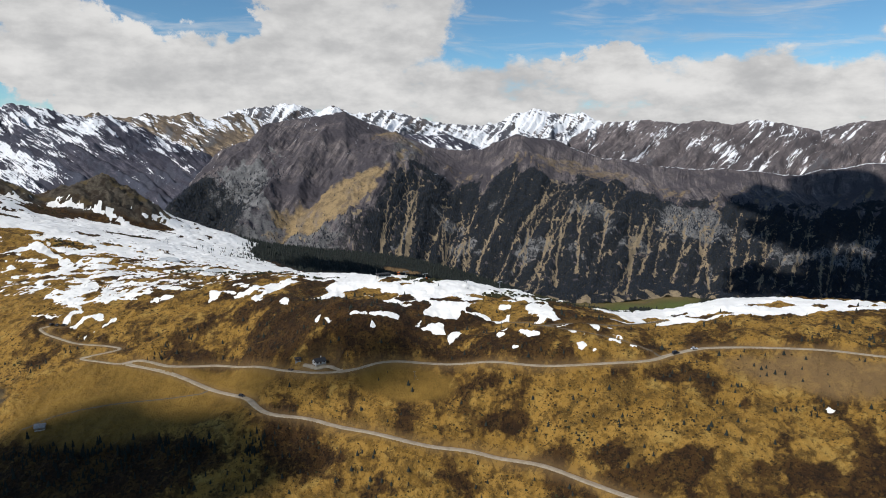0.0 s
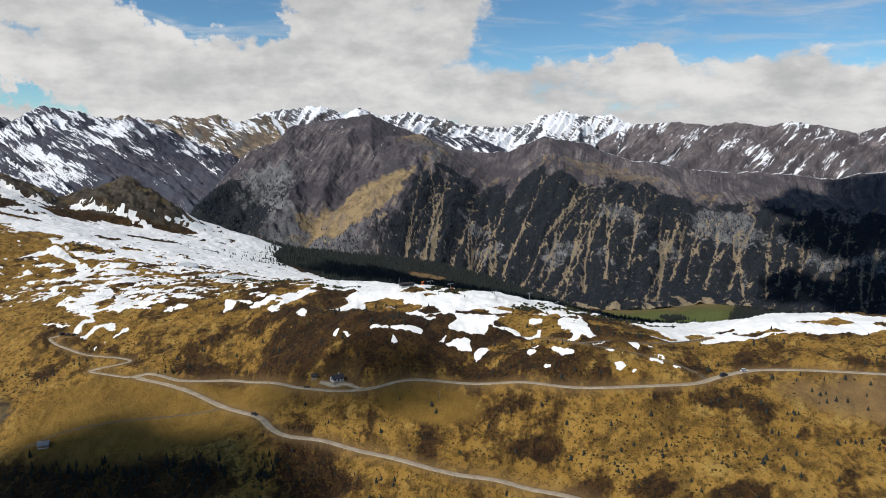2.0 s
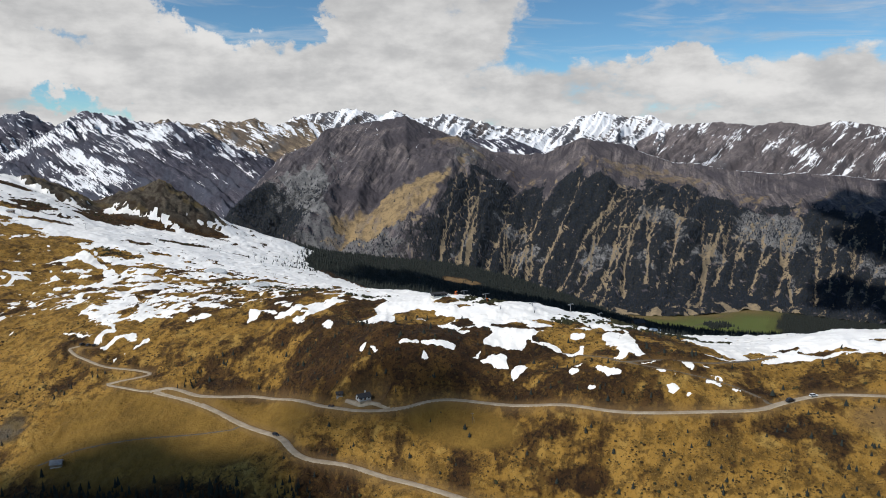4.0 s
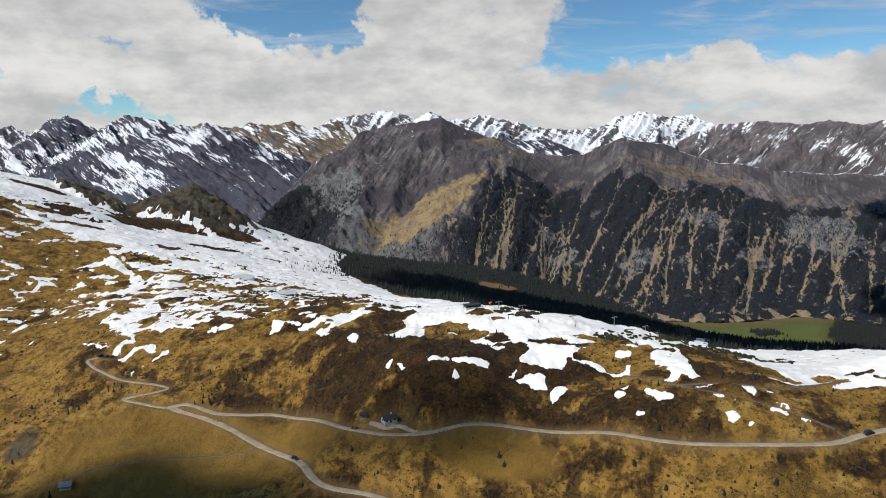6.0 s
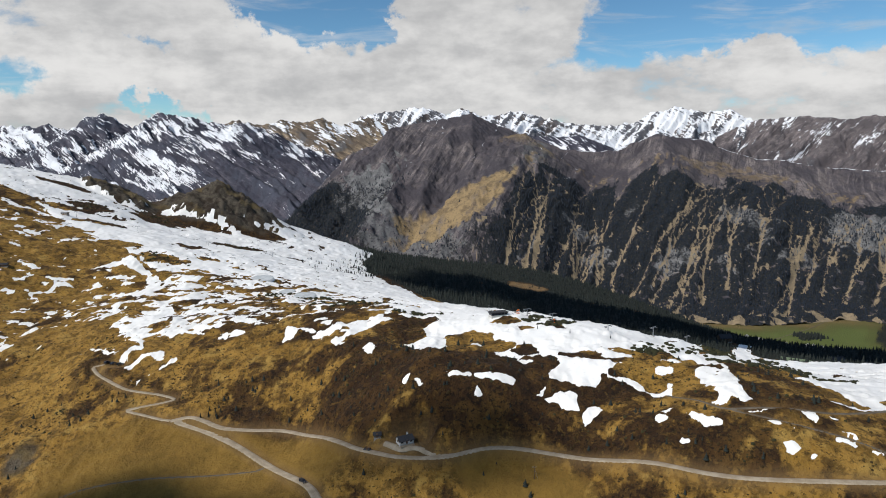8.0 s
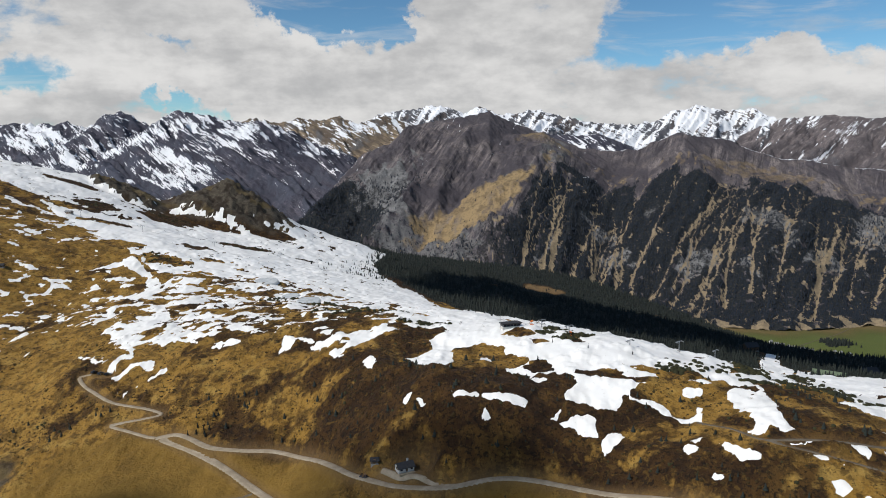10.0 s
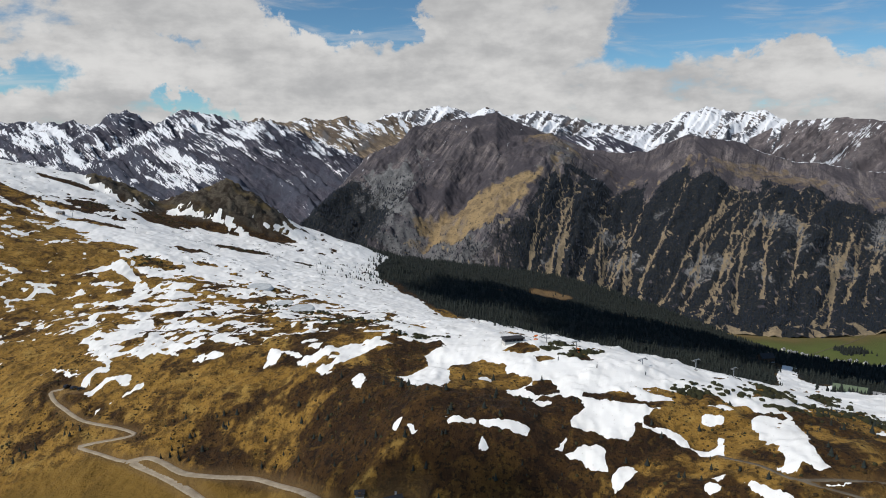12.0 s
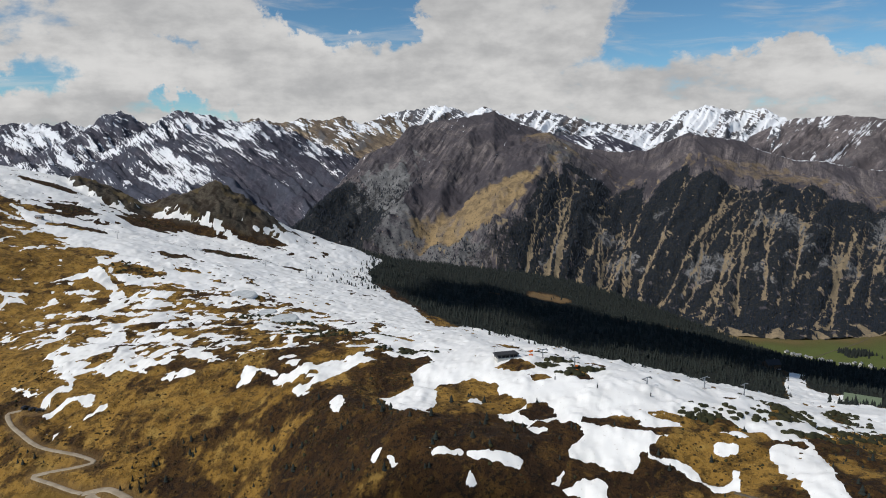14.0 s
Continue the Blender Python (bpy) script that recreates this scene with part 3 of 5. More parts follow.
valley = np.maximum(valley, 0.8 * smoothstep(1330, 1400, gy) * (1 - wood) * (gx > 300) * (gy < 2300))
foot_y = np.interp(gx, (-800, 420, 540, 660, 740, 820, 880, 940, 1010), (1730, 1715, 1668, 1648, 1656, 1682, 1704, 1680, 1622))
soil = np.maximum(soil, 0.75 * smoothstep(70, 10, np.abs(foot_y - gy) + 30 * fbm(gx, gy, 60, 3, 23)) * (gx > 450) * (gx < 950))
valley = valley * (1 - soil * (gy > 1500))
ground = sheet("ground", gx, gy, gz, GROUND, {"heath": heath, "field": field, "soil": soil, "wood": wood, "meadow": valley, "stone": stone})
tagged(ground, "dry straw-coloured alpine pasture with dark heath and forest floor", "ground", kind="structure")

# ---- what is left of the winter's snow: plan outlines ----
SNOW_OUTLINES = []


def patch(*outline):
    SNOW_OUTLINES.append(outline)


patch((4, 446), (15, 445), (24, 446), (38, 446), (38, 442), (30, 441), (12, 442), (5, 442))
patch((19, 437), (23, 434), (21, 432), (17, 432), (16, 434))
patch((69, 429), (72, 433), (77, 434), (78, 431), (74, 426), (68, 421), (67, 425))
patch((46, 441), (53, 446), (55, 444), (53, 440), (59, 444), (64, 443), (69, 440), (68, 435), (66, 430), (62, 431), (57, 435), (51, 439))
patch((111, 414), (115, 412), (116, 407), (120, 405), (122, 400), (118, 400), (114, 400), (113, 404), (111, 409))
patch((161, 389), (166, 391), (166, 394), (167, 393), (171, 391), (171, 388), (167, 386), (163, 386))
patch((130, 409), (137, 407), (153, 409), (155, 407), (144, 405), (133, 406))
patch((133, 405), (144, 403), (145, 399), (149, 395), (143, 397), (137, 401))
patch((153, 405), (161, 406), (170, 402), (168, 400), (162, 402), (158, 398), (155, 400))
patch((-20, 690), (5, 680), (20, 665), (40, 645), (60, 625), (75, 610), (90, 600), (104, 598), (108, 540), (104, 505), (97, 471), (85, 470), (68,
      473), (75, 469), (89, 467), (93, 464), (85, 459), (82, 453), (77, 445), (70, 445), (66, 449), (56, 452), (55, 456), (63, 464), (60, 472), (53,
      475), (35, 474), (35, 482), (42, 490), (32, 500), (27, 513), (18, 519), (11, 514), (-2, 516))
patch((99, 596), (125, 600), (150, 604), (165, 596), (184, 585), (203, 580), (204, 538), (192, 514), (180, 506), (156, 469), (145, 449), (139, 426),
      (139, 415), (135, 413), (132, 418), (128, 412), (122, 418), (128, 423), (129, 433), (125, 442), (127, 454), (128, 464), (119, 464), (113, 468),
      (109, 476), (103, 473), (95, 470))
patch((83, 456), (89, 453), (100, 451), (101, 442), (107, 438), (113, 446), (111, 433), (103, 436), (96, 444), (89, 450), (82, 452))
patch((200, 570), (240, 560), (290, 520), (300, 470), (270, 430), (208, 440), (187, 411), (181, 413), (173, 415), (169, 419), (164, 424), (175, 438),
      (175, 453), (186, 500))
patch((-46, 498), (-39, 499), (-36, 489), (-37, 481), (-41, 484))
patch((-11, 446), (-9, 445), (-8, 442), (-6, 439), (-10, 441))
patch((-23, 501), (-15, 506), (-9, 515), (-13, 530), (-3, 543), (5, 544), (2, 512), (5, 475), (-6, 469), (-15, 479))
patch((-345, 746), (-331, 775), (-325, 794), (-290, 760), (-266, 730), (-259, 756), (-232, 742), (-254, 718), (-248, 683), (-262, 678), (-285, 697),
      (-274, 724), (-293, 749), (-320, 768))
patch((-238, 583), (-238, 607), (-214, 611), (-237, 646), (-243, 675), (-205, 621), (-169, 597), (-124, 576), (-104, 558), (-118, 557), (-161, 575),
      (-167, 565), (-154, 548), (-173, 560), (-198, 556), (-193, 540), (-203, 539), (-202, 551), (-221, 564), (-229, 583))
patch((-197, 522), (-191, 534), (-176, 538), (-174, 528), (-187, 531), (-192, 519))
patch((-178, 514), (-173, 521), (-165, 529), (-164, 523), (-172, 519))
patch((-187, 510), (-182, 511), (-180, 505))
patch((-238, 557), (-211, 539), (-211, 536), (-231, 549))
patch((-146, 543), (-143, 556), (-128, 548), (-134, 543))
patch((-99, 529), (-102, 550), (-75, 532), (-65, 537), (-43, 547), (-15, 592), (-7, 640), (10, 610), (5, 545), (-19, 551), (-41, 532), (-56, 515),
      (-62, 506), (-66, 510), (-58, 526), (-72, 515), (-78, 524), (-92, 540), (-93, 529))
patch((-720, 1150), (-640, 1230), (-560, 1260), (-501, 1240), (-450, 1300), (-397, 1330), (-348, 1330), (-298, 1330), (-262, 1320), (-212, 1320),
      (-150, 1310), (-140, 1110), (-110, 1018), (-60, 900), (-30, 800), (-5, 680), (5, 620), (-2, 568), (-36, 575), (-70, 640), (-128, 740), (-182,
      779), (-222, 766), (-258, 762), (-286, 763), (-314, 788), (-366, 833), (-421, 876), (-474, 911), (-537, 958), (-600, 975))
patch((-20, 690), (0, 800), (40, 790), (100, 800), (150, 790), (198, 770), (218, 715), (250, 695), (330, 645), (400, 560), (300, 470), (204, 538), (150, 590), (104, 590), (60, 620))
patch(*PISTE_CUT)
patch((165, 429), (172, 423), (192, 415), (210, 411), (234, 410), (250, 409), (271, 401), (295, 393), (316, 392), (350, 384), (380, 372), (380, 395), (335, 430), (290, 470), (250, 480), (200, 470), (175, 445))
SNOW_DOTS = ((99, 413, 2.2, 2.6), (103, 418, 3, 1.6), (105, 398, 2.0, 1.6), (144, 386, 3, 3), (-16, 448, 2, 2), (33, 478, 5, 3), (44, 470, 3.5, 2),
             (20, 494, 3, 3), (113, 458, 5, 3.5), (-21, 429.5, 1.7, 1.2), (0, 470, 2.5, 2), (258, 318, 1.5, 1), (150, 382, 1.5, 1.2), (178, 383, 3, 1.2))
# brown islands that have melted out of the snow
BARE_SHOULDER = ((46, 483, 7, 7, 0), (38, 529, 9, 6, 10), (49, 515, 5, 4, 0), (70, 474, 8, 2.5, 0), (62, 545, 6, 7, 0), (72, 528, 5, 4, 0), (56, 575,
              6, 7, 0), (36, 600, 7, 9, 0), (82, 560, 4, 6, 0), (160, 515, 8, 7, 0), (112, 476, 9, 3, 0), (120, 552, 3, 5, 0), (172, 493, 10, 6, 0),
              (76, 473, 8, 2.5, 0))
BARE_FIELD = ((-395, 1110, 60, 16, 8), (-300, 900, 26, 15, 0), (-215, 1010, 18, 10, 0), (-515, 1140, 72, 34, -20), (-422, 1060, 34, 12, 0), (-482,
              1010, 24, 9, 20), (-410, 1108, 34, 14, 0), (-383, 1201, 99, 71, 0), (-330, 1148, 62, 18, -14), (-470, 1150, 50, 26, 20), (-560, 1080,
              40, 12, 10))
BARE_HEIGHTS = ((-480, 960, 30, 12, 30), (-430, 930, 26, 12, 25), (-260, 830, 14, 8, 0), (-481, 1006, 25, 28, 0), (-525, 949, 14, 12, 0), (-361, 834,
              22, 18, 0), (-297, 800, 25, 16, 0), (-288, 1002, 30, 26, 0), (-425, 1083, 36, 24, 0), (-420, 868, 14, 12, 0), (-288, 1154, 26, 10, 0),
              (-454, 844, 11, 12, 0))
BARE_BENCH = ((292, 420, 15, 5, -25), (313, 403, 7, 4, 0), (243, 418, 15, 4, -10), (226, 430, 9, 4, 0), (340, 396, 10, 3, -20), (205, 424, 6, 4, 0))
BARE_OUTLINES = (((71, 486), (82, 485), (90, 482), (97, 480), (89, 479), (92, 477), (98, 475), (104, 473), (110, 470), (117, 468), (123, 467), (124, 462),
                  (143, 456), (140, 461), (135, 464), (131, 469), (126, 472), (121, 478), (115, 485), (108, 480), (99, 481), (85, 484)),
                 ((174, 495), (208, 526), (190, 470), (165, 446), (154, 451), (151, 457), (154, 460), (172, 476)),
                 ((144, 470), (152, 476), (166, 468), (173, 460), (181, 446), (189, 425), (192, 414), (174, 416), (158, 418), (143, 420), (144, 440)),
                 ((167, 545), (180, 560), (160, 518), (145, 490), (140, 490)), ((204, 575), (222, 597), (218, 566), (202, 550)),
                 ((143, 474), (161, 483), (159, 469), (149, 463)), ((60, 520), (67, 530), (73, 517), (69, 512), (61, 514)))
BARE_OVALS = BARE_BENCH + BARE_SHOULDER + BARE_FIELD + BARE_HEIGHTS


def snow_depth(x, y):
    """About how far inside the snow's edge a point lies, in metres."""
    wx, wy = x + 2.4 * fbm(x, y, 8, 4, 41, 0.65), y + 2.8 * fbm(x, y, 8, 4, 42, 0.65)
    sway = 9 * fbm(x, y, 42, 4, 49, 0.6)
    s = np.full(x.shape, -50.0)
    for outline in SNOW_OUTLINES:
        p = np.array(outline)
        k = np.flatnonzero((x > p[:, 0].min() - 9) & (x < p[:, 0].max() + 9) & (y > p[:, 1].min() - 9) & (y < p[:, 1].max() + 9))
        big = 1.0 if p[:, 0].max() - p[:, 0].min() > 250 else 0.0
        s.flat[k] = np.maximum(s.flat[k], inside(wx.flat[k] + big * sway.flat[k], wy.flat[k] + big * sway.flat[k], outline) - 0.35)
    for cx, cy, rx, ry in SNOW_DOTS:
        s = np.maximum(s, oval(wx, wy, cx, cy, rx, ry) * min(rx, ry) - 3 * (np.hypot(x - cx, y - cy) > 12))
    # streaks on the broken slope between pasture and snowfield
    n = 0.8 * fbm(x + 6 * fbm(x, y, 16, 3, 53), y, 25, 4, 43, 0.55) + 0.45 * fbm(x, y, 9, 3, 44)
    mixed = smoothstep(-25, 25, inside(x, y, ((-323, 751), (-254, 744), (-184, 850), (-67, 760), (-5, 600), (-20, 545), (-63, 510), (-105, 546), (-145, 541),
                                               (-185, 553), (-193, 518), (-238, 557), (-240, 595), (-273, 707), (-351, 757))))
    s = np.maximum(s, np.where(mixed > 0, (n - 0.42 + 0.50 * mixed - 0.22 * smoothstep(640, 550, y)) * 16, -50))
    thin = smoothstep(0, 0.5, oval(x, y, -330, 660, 110, 130)) + smoothstep(0, 0.5, oval(x, y, -470, 850, 130, 110))
    s = np.maximum(s, np.where(thin > 0, (n - 0.34 + 0.2 * np.minimum(thin, 1)) * 14, -50))
    far = smoothstep(0, 0.4, oval(x, y, 250, 520, 120, 70, -30))
    s = np.maximum(s, np.where(far > 0, (n - 0.25 + 0.25 * far) * 12, -50))
    broken = smoothstep(-20, 30, inside(x, y, ((-330, 740), (-254, 800), (-150, 800), (-60, 720), (0, 600), (10, 530), (-63, 505), (-145, 535), (-200, 520), (-245, 560), (-280, 700))))
    s = np.minimum(s, np.where(broken > 0, (0.70 - 0.55 * broken - fbm(x * 0.8, y, 15, 4, 48, 0.58)) * 16, 50))
    for outline in BARE_OUTLINES:
        s = np.minimum(s, np.where(np.abs(x - 140) < 120, -inside(wx, wy, outline), 50))
    for o in BARE_OVALS:
        s = np.minimum(s, -(oval(wx, wy, *o) + (0.25 if o[1] < 780 else 0.85) * fbm(x, y, 9 if o[1] < 780 else 20, 5, 47, 0.62)) * min(o[2], o[3]))
    s = np.where(np.abs(s) < 12, s + 2.3 * fbm(x, y, 5.5, 4, 50, 0.68) + 1.2 * fbm(x, y, 18, 3, 52), s)
    # tussocks and stones that pierce the large field
    high = np.where(y > 720, (0.40 + 0.45 * fbm(x, y, 95, 2, 36) - fbm(x, y * 0.7, 17, 4, 35, 0.62)) * 10, 50)
    for cap in (high, (0.66 + 0.55 * fbm(x, y, 120, 2, 39) - fbm(x, y, 26, 5, 45, 0.65)) * 14, (np.where(y > 510, 0.43, 0.70) + 0.35 * fbm(x, y, 80, 2, 38) - fbm(x, y, 8, 3, 46)) * 9):
        s = np.where(cap < 1.5, np.minimum(s, cap), s)
    return s


cols = np.s_[:, :FINE.size]
sx, sy, sz = gx[cols], gy[cols], gz[cols]
depth = snow_depth(sx, sy)
depth = np.where((sy < 300) | (sy > 1330), -50, depth)
depth = np.where((g_road[cols] > 0.5) & (sy < 480), -2, depth)
hit_any = np.maximum(np.maximum(depth[:-1, :-1], depth[1:, :-1]), np.maximum(depth[:-1, 1:], depth[1:, 1:])) > 0
level = 0.12 * sz + 0.88 * (land(sx, sy) + fbm(sx, sy, 55, 3, 3) * 3.4) + 0.28 + 0.35 * smoothstep(2, 12, depth)
deep = smoothstep(1.5, 8, depth) * smoothstep(5.0, 2.8, np.abs(level - sz))
thin_z = sz + np.clip(depth * 0.10, -0.4, 0.22)
snow_z = np.maximum(thin_z * (1 - deep) + level * deep, thin_z)
snow = sheet("snow", sx, sy, snow_z, SNOW, None, hit_any)
tagged(snow, "patches and fields of old white spring snow on the slope", "snow", kind="stuff")


def road_mesh(name, line, width, mat, label, lift=0.22):
    """A strip of road with a slight crown, worn edges and shoulders that run into the ground."""
    p = line
    side = np.gradient(p[:, :2], axis=0)
    side /= np.linalg.norm(side, axis=1)[:, None] + 1e-9
    side = np.stack([side[:, 1], -side[:, 0]], 1)
    offs, drops = np.array([-0.5, -0.42, -0.2, 0.0, 0.2, 0.42, 0.5]) * width, np.array([-0.5, -0.03, -0.02, 0.03, -0.02, -0.03, -0.5])
    wob = 1 + 0.16 * fbm(np.arange(len(p)) * 2.0, np.zeros(len(p)), 14, 3, 51)[:, None]
    x = p[:, 0, None] + side[:, 0, None] * offs * wob
    y = p[:, 1, None] + side[:, 1, None] * offs * wob
    z = ground_height(x, y)[0] * 0.5 + ground_height(p[:, 0], p[:, 1])[0][:, None] * 0.5 + lift + drops
    return tagged(sheet(name, x, y, z, mat), label, "road", kind="structure")


road_mesh("road", *LINES["upper"], ROAD, "pale gravel mountain road along the hillside")
road_mesh("road", *LINES["lower"], ROAD, "pale gravel mountain road running down the slope", 0.26)
road_mesh("road", *LINES["zigzag"], ROAD, "narrow gravel road in tight bends", 0.30)
road_mesh("driveway", *LINES["drive"], ROAD, "short gravel drive to the hut", 0.18)
road_mesh("track", bench(((640, 1530), (700, 1575), (770, 1630), (850, 1710)), 6, 1.6)[0], 1.6, TRACK, "pale farm track across the valley meadow", 0.8)
for key in FAINT:
    road_mesh("track", *FAINT[key], TRACK, "faint earth track across the pasture", 0.12)


# ---- mountains: a crest line and the slopes that fall from it ----
def gullies(u, v, gap, seed, fork=0.0, at=0.6):
    """Gullies side by side, about gap metres apart, each forked above v = at. Gives the signed way to the nearest one in
    gaps, and a random number of its own."""
    c = np.floor(u / gap)
    best, own = np.full(u.shape, 9.0), np.zeros(u.shape)
    for step in (-1, 0, 1):
        k = c + step
        r = lattice(k, np.full(k.shape, seed), seed) / (2 * np.pi)
        q = lattice(k, np.full(k.shape, seed + 5), seed) / (2 * np.pi)
        mid = k + 0.5 + 0.66 * (r - 0.5)
        open_up = fork * np.clip((at + 0.5 * (q - 0.5) - v) / 0.35, 0, 1)
        for side in (-1, 1):
            d = u / gap - (mid + side * open_up * (1 if side > 0 else 0.6 + 0.8 * r))
            near = np.abs(d) < np.abs(best)
            best, own = np.where(near, d, best), np.where(near, (q * 7.3 + 0.31 * side) % 1.0, own)
    return best, own


def mountain(name, crest, reach, foot, nu, nv, mat, label, spur, shape, slant=0.25, jag=8.0):
    """reach: plan length of the slope at the crest's two ends; foot: height where it ends; spur: size and depth of the
    ribs; shape: gives height and layers from the points, v down the slope and the gullies' pattern."""
    line = np.array(crest, float)
    run = np.r_[0, np.cumsum(np.linalg.norm(np.diff(line[:, :2], axis=0), axis=1))]
    cx, cy, cz = [np.interp(np.linspace(0, run[-1], nu), run, line[:, k])[:, None] for k in range(3)]
    v = np.r_[-0.22, -0.1, -0.04, np.linspace(0, 1, nv)][None]
    span = reach(cx, cy) if callable(reach) else np.linspace(reach[0], reach[1], nu)[:, None]
    x = cx + 0 * v
    y = cy - span * v
    down = np.clip(v, 0, 1)
    z = cz - (cz - foot) * (0.8 * down + 0.2 * down ** 2) - np.maximum(-v, 0) * span * 0.55
    size, deep = spur
    v = v + 0 * x
    # the gullies draw together towards the crest
    head = np.median(cy - 0.5 * span)
    u = x * head / (y - 170) + slant * (cy - y) + 0.42 * size * fbm(x, y * 0.7, size * 1.7, 3, 60) + 0.12 * size * fbm(x, y, size * 0.4, 4, 66, 0.6)
    s1, r1 = gullies(u, v, size, 61, 0.24)
    s2, r2 = gullies(u * 1.08 + 0.10 * size * fbm(x, y, size * 0.5, 2, 67), v, size * 0.37, 62, 0.24, 0.45)
    ribs = 0.68 * np.clip(np.abs(s1) * 2.3, 0, 1) + 0.32 * np.clip(np.abs(s2) * 2.3, 0, 1) * np.clip(0.25 + np.abs(s1) * 2.3, 0, 1)
    fade = smoothstep(-0.02, 0.22, v) * (1 - 0.5 * smoothstep(0.75, 1.0, v))
    rough = fbm(x, y, size * 0.22, 4, 62, 0.62) * deep * 0.13
    edgy = (fbm(x + 0.6 * y, y * 0.5, 70, 5, 63, 0.6, True) - 0.2) * jag * (1 - 0.75 * smoothstep(0.0, 0.3, np.abs(v)))
    z, layers = shape(x, y, z, v, deep * (ribs - 0.6) * fade + rough, edgy, (u, s1, r1, s2, r2, ribs, size))
    ob = sheet(name, x, y, z, mat, layers)
    return tagged(ob, label, "mountain", kind="structure"), (x, y, z, v, layers)


def spur_of(x, y, line, wide):
    """A rib with a sharp back along a plan line: 1 on it, 0 at wide metres to either side."""
    p = np.array(line, float)
    c = np.interp(-y, -p[:, 1], p[:, 0])
    ends = smoothstep(p[0, 1] + 60, p[0, 1] - 160, y) * smoothstep(p[-1, 1] - 140, p[-1, 1] + 120, y)
    return np.clip(1 - np.abs(x - c) / wide, 0, 1) * ends, x - c


def slide_lines(seed):
    """Slide tracks that start above the tree line, run together lower down and end in fans. Each track: its bearing at even
    steps down the slope (0 crest, 1 foot), where it starts and ends, and its size."""
    rng = random.Random(seed)
    steps = np.linspace(0, 1, 41)
    lines = []

    def track(w, lean, start, end, size, depth):
        kinks = np.cumsum([rng.gauss(0, 9) for _ in range(9)])
        course = w + lean * (end - steps) + np.interp(steps, np.linspace(0, 1, 9), kinks - kinks[min(8, round(end * 8))])
        lines.append((course, start, end, size))
        if depth < 3:
            for _ in range(rng.randint(1, 3) if depth == 1 else rng.randint(0, 2)):
                if end - start < 0.22:
                    continue
                join = rng.uniform(start + 0.16, end - 0.04)
                turn = rng.choice((-1, 1)) * rng.uniform(55, 190)
                track(float(np.interp(join, steps, course)), lean + turn, max(0.13, join - rng.uniform(0.16, 0.34)), join, size * rng.uniform(0.45, 0.85), depth + 1)

    w = 40.0
    while w < 2150:
        lean = rng.gauss(190 if w < 800 else 110, 85) - (80 if w > 1300 else 0)
        track(w, lean, rng.uniform(0.18, 0.5), rng.uniform(0.8, 1.0), rng.uniform(0.4, 1.0) ** 1.3, 1)
        w += rng.uniform(26, 92)
    return lines


def slide_tracks(x, y, v, seed):
    """How bare each point lies by the tracks, and its way to the nearest one in metres."""
    lines = slide_lines(seed)
    course = np.array([k[0] for k in lines])
    start, end, size = [np.array([k[i] for k in lines]) for i in (1, 2, 3)]
    steps = np.linspace(0, 1, 41)
    w = x * 2150 / (y - 110) + 7 * fbm(x, y, 34, 3, 97) + 4.0 * fbm(x, y, 14, 2, 98, 0.5)
    bare, near = np.zeros(x.shape), np.full(x.shape, 99.0)
    for j in range(x.shape[1]):
        h = float(v[0, j])
        k = np.flatnonzero((start < h) & (end > h))
        if not k.size:
            continue
        f = h * 40
        i = min(39, int(f))
        mid = course[k, i] * (1 - f + i) + course[k, i + 1] * (f - i)
        d = np.abs(w[:, j, None] - mid)
        wide = (0.7 + 3.2 * float(smoothstep(0.25, 1.0, h))) * size[k] * smoothstep(0, 0.1, h - start[k]) + 6 * size[k] * smoothstep(0.07, 0, end[k] - h) * (h > 0.8)
        bare[:, j] = smoothstep(2.4, -0.6, d - wide).max(1)
        near[:, j] = d.min(1)
    return bare, near


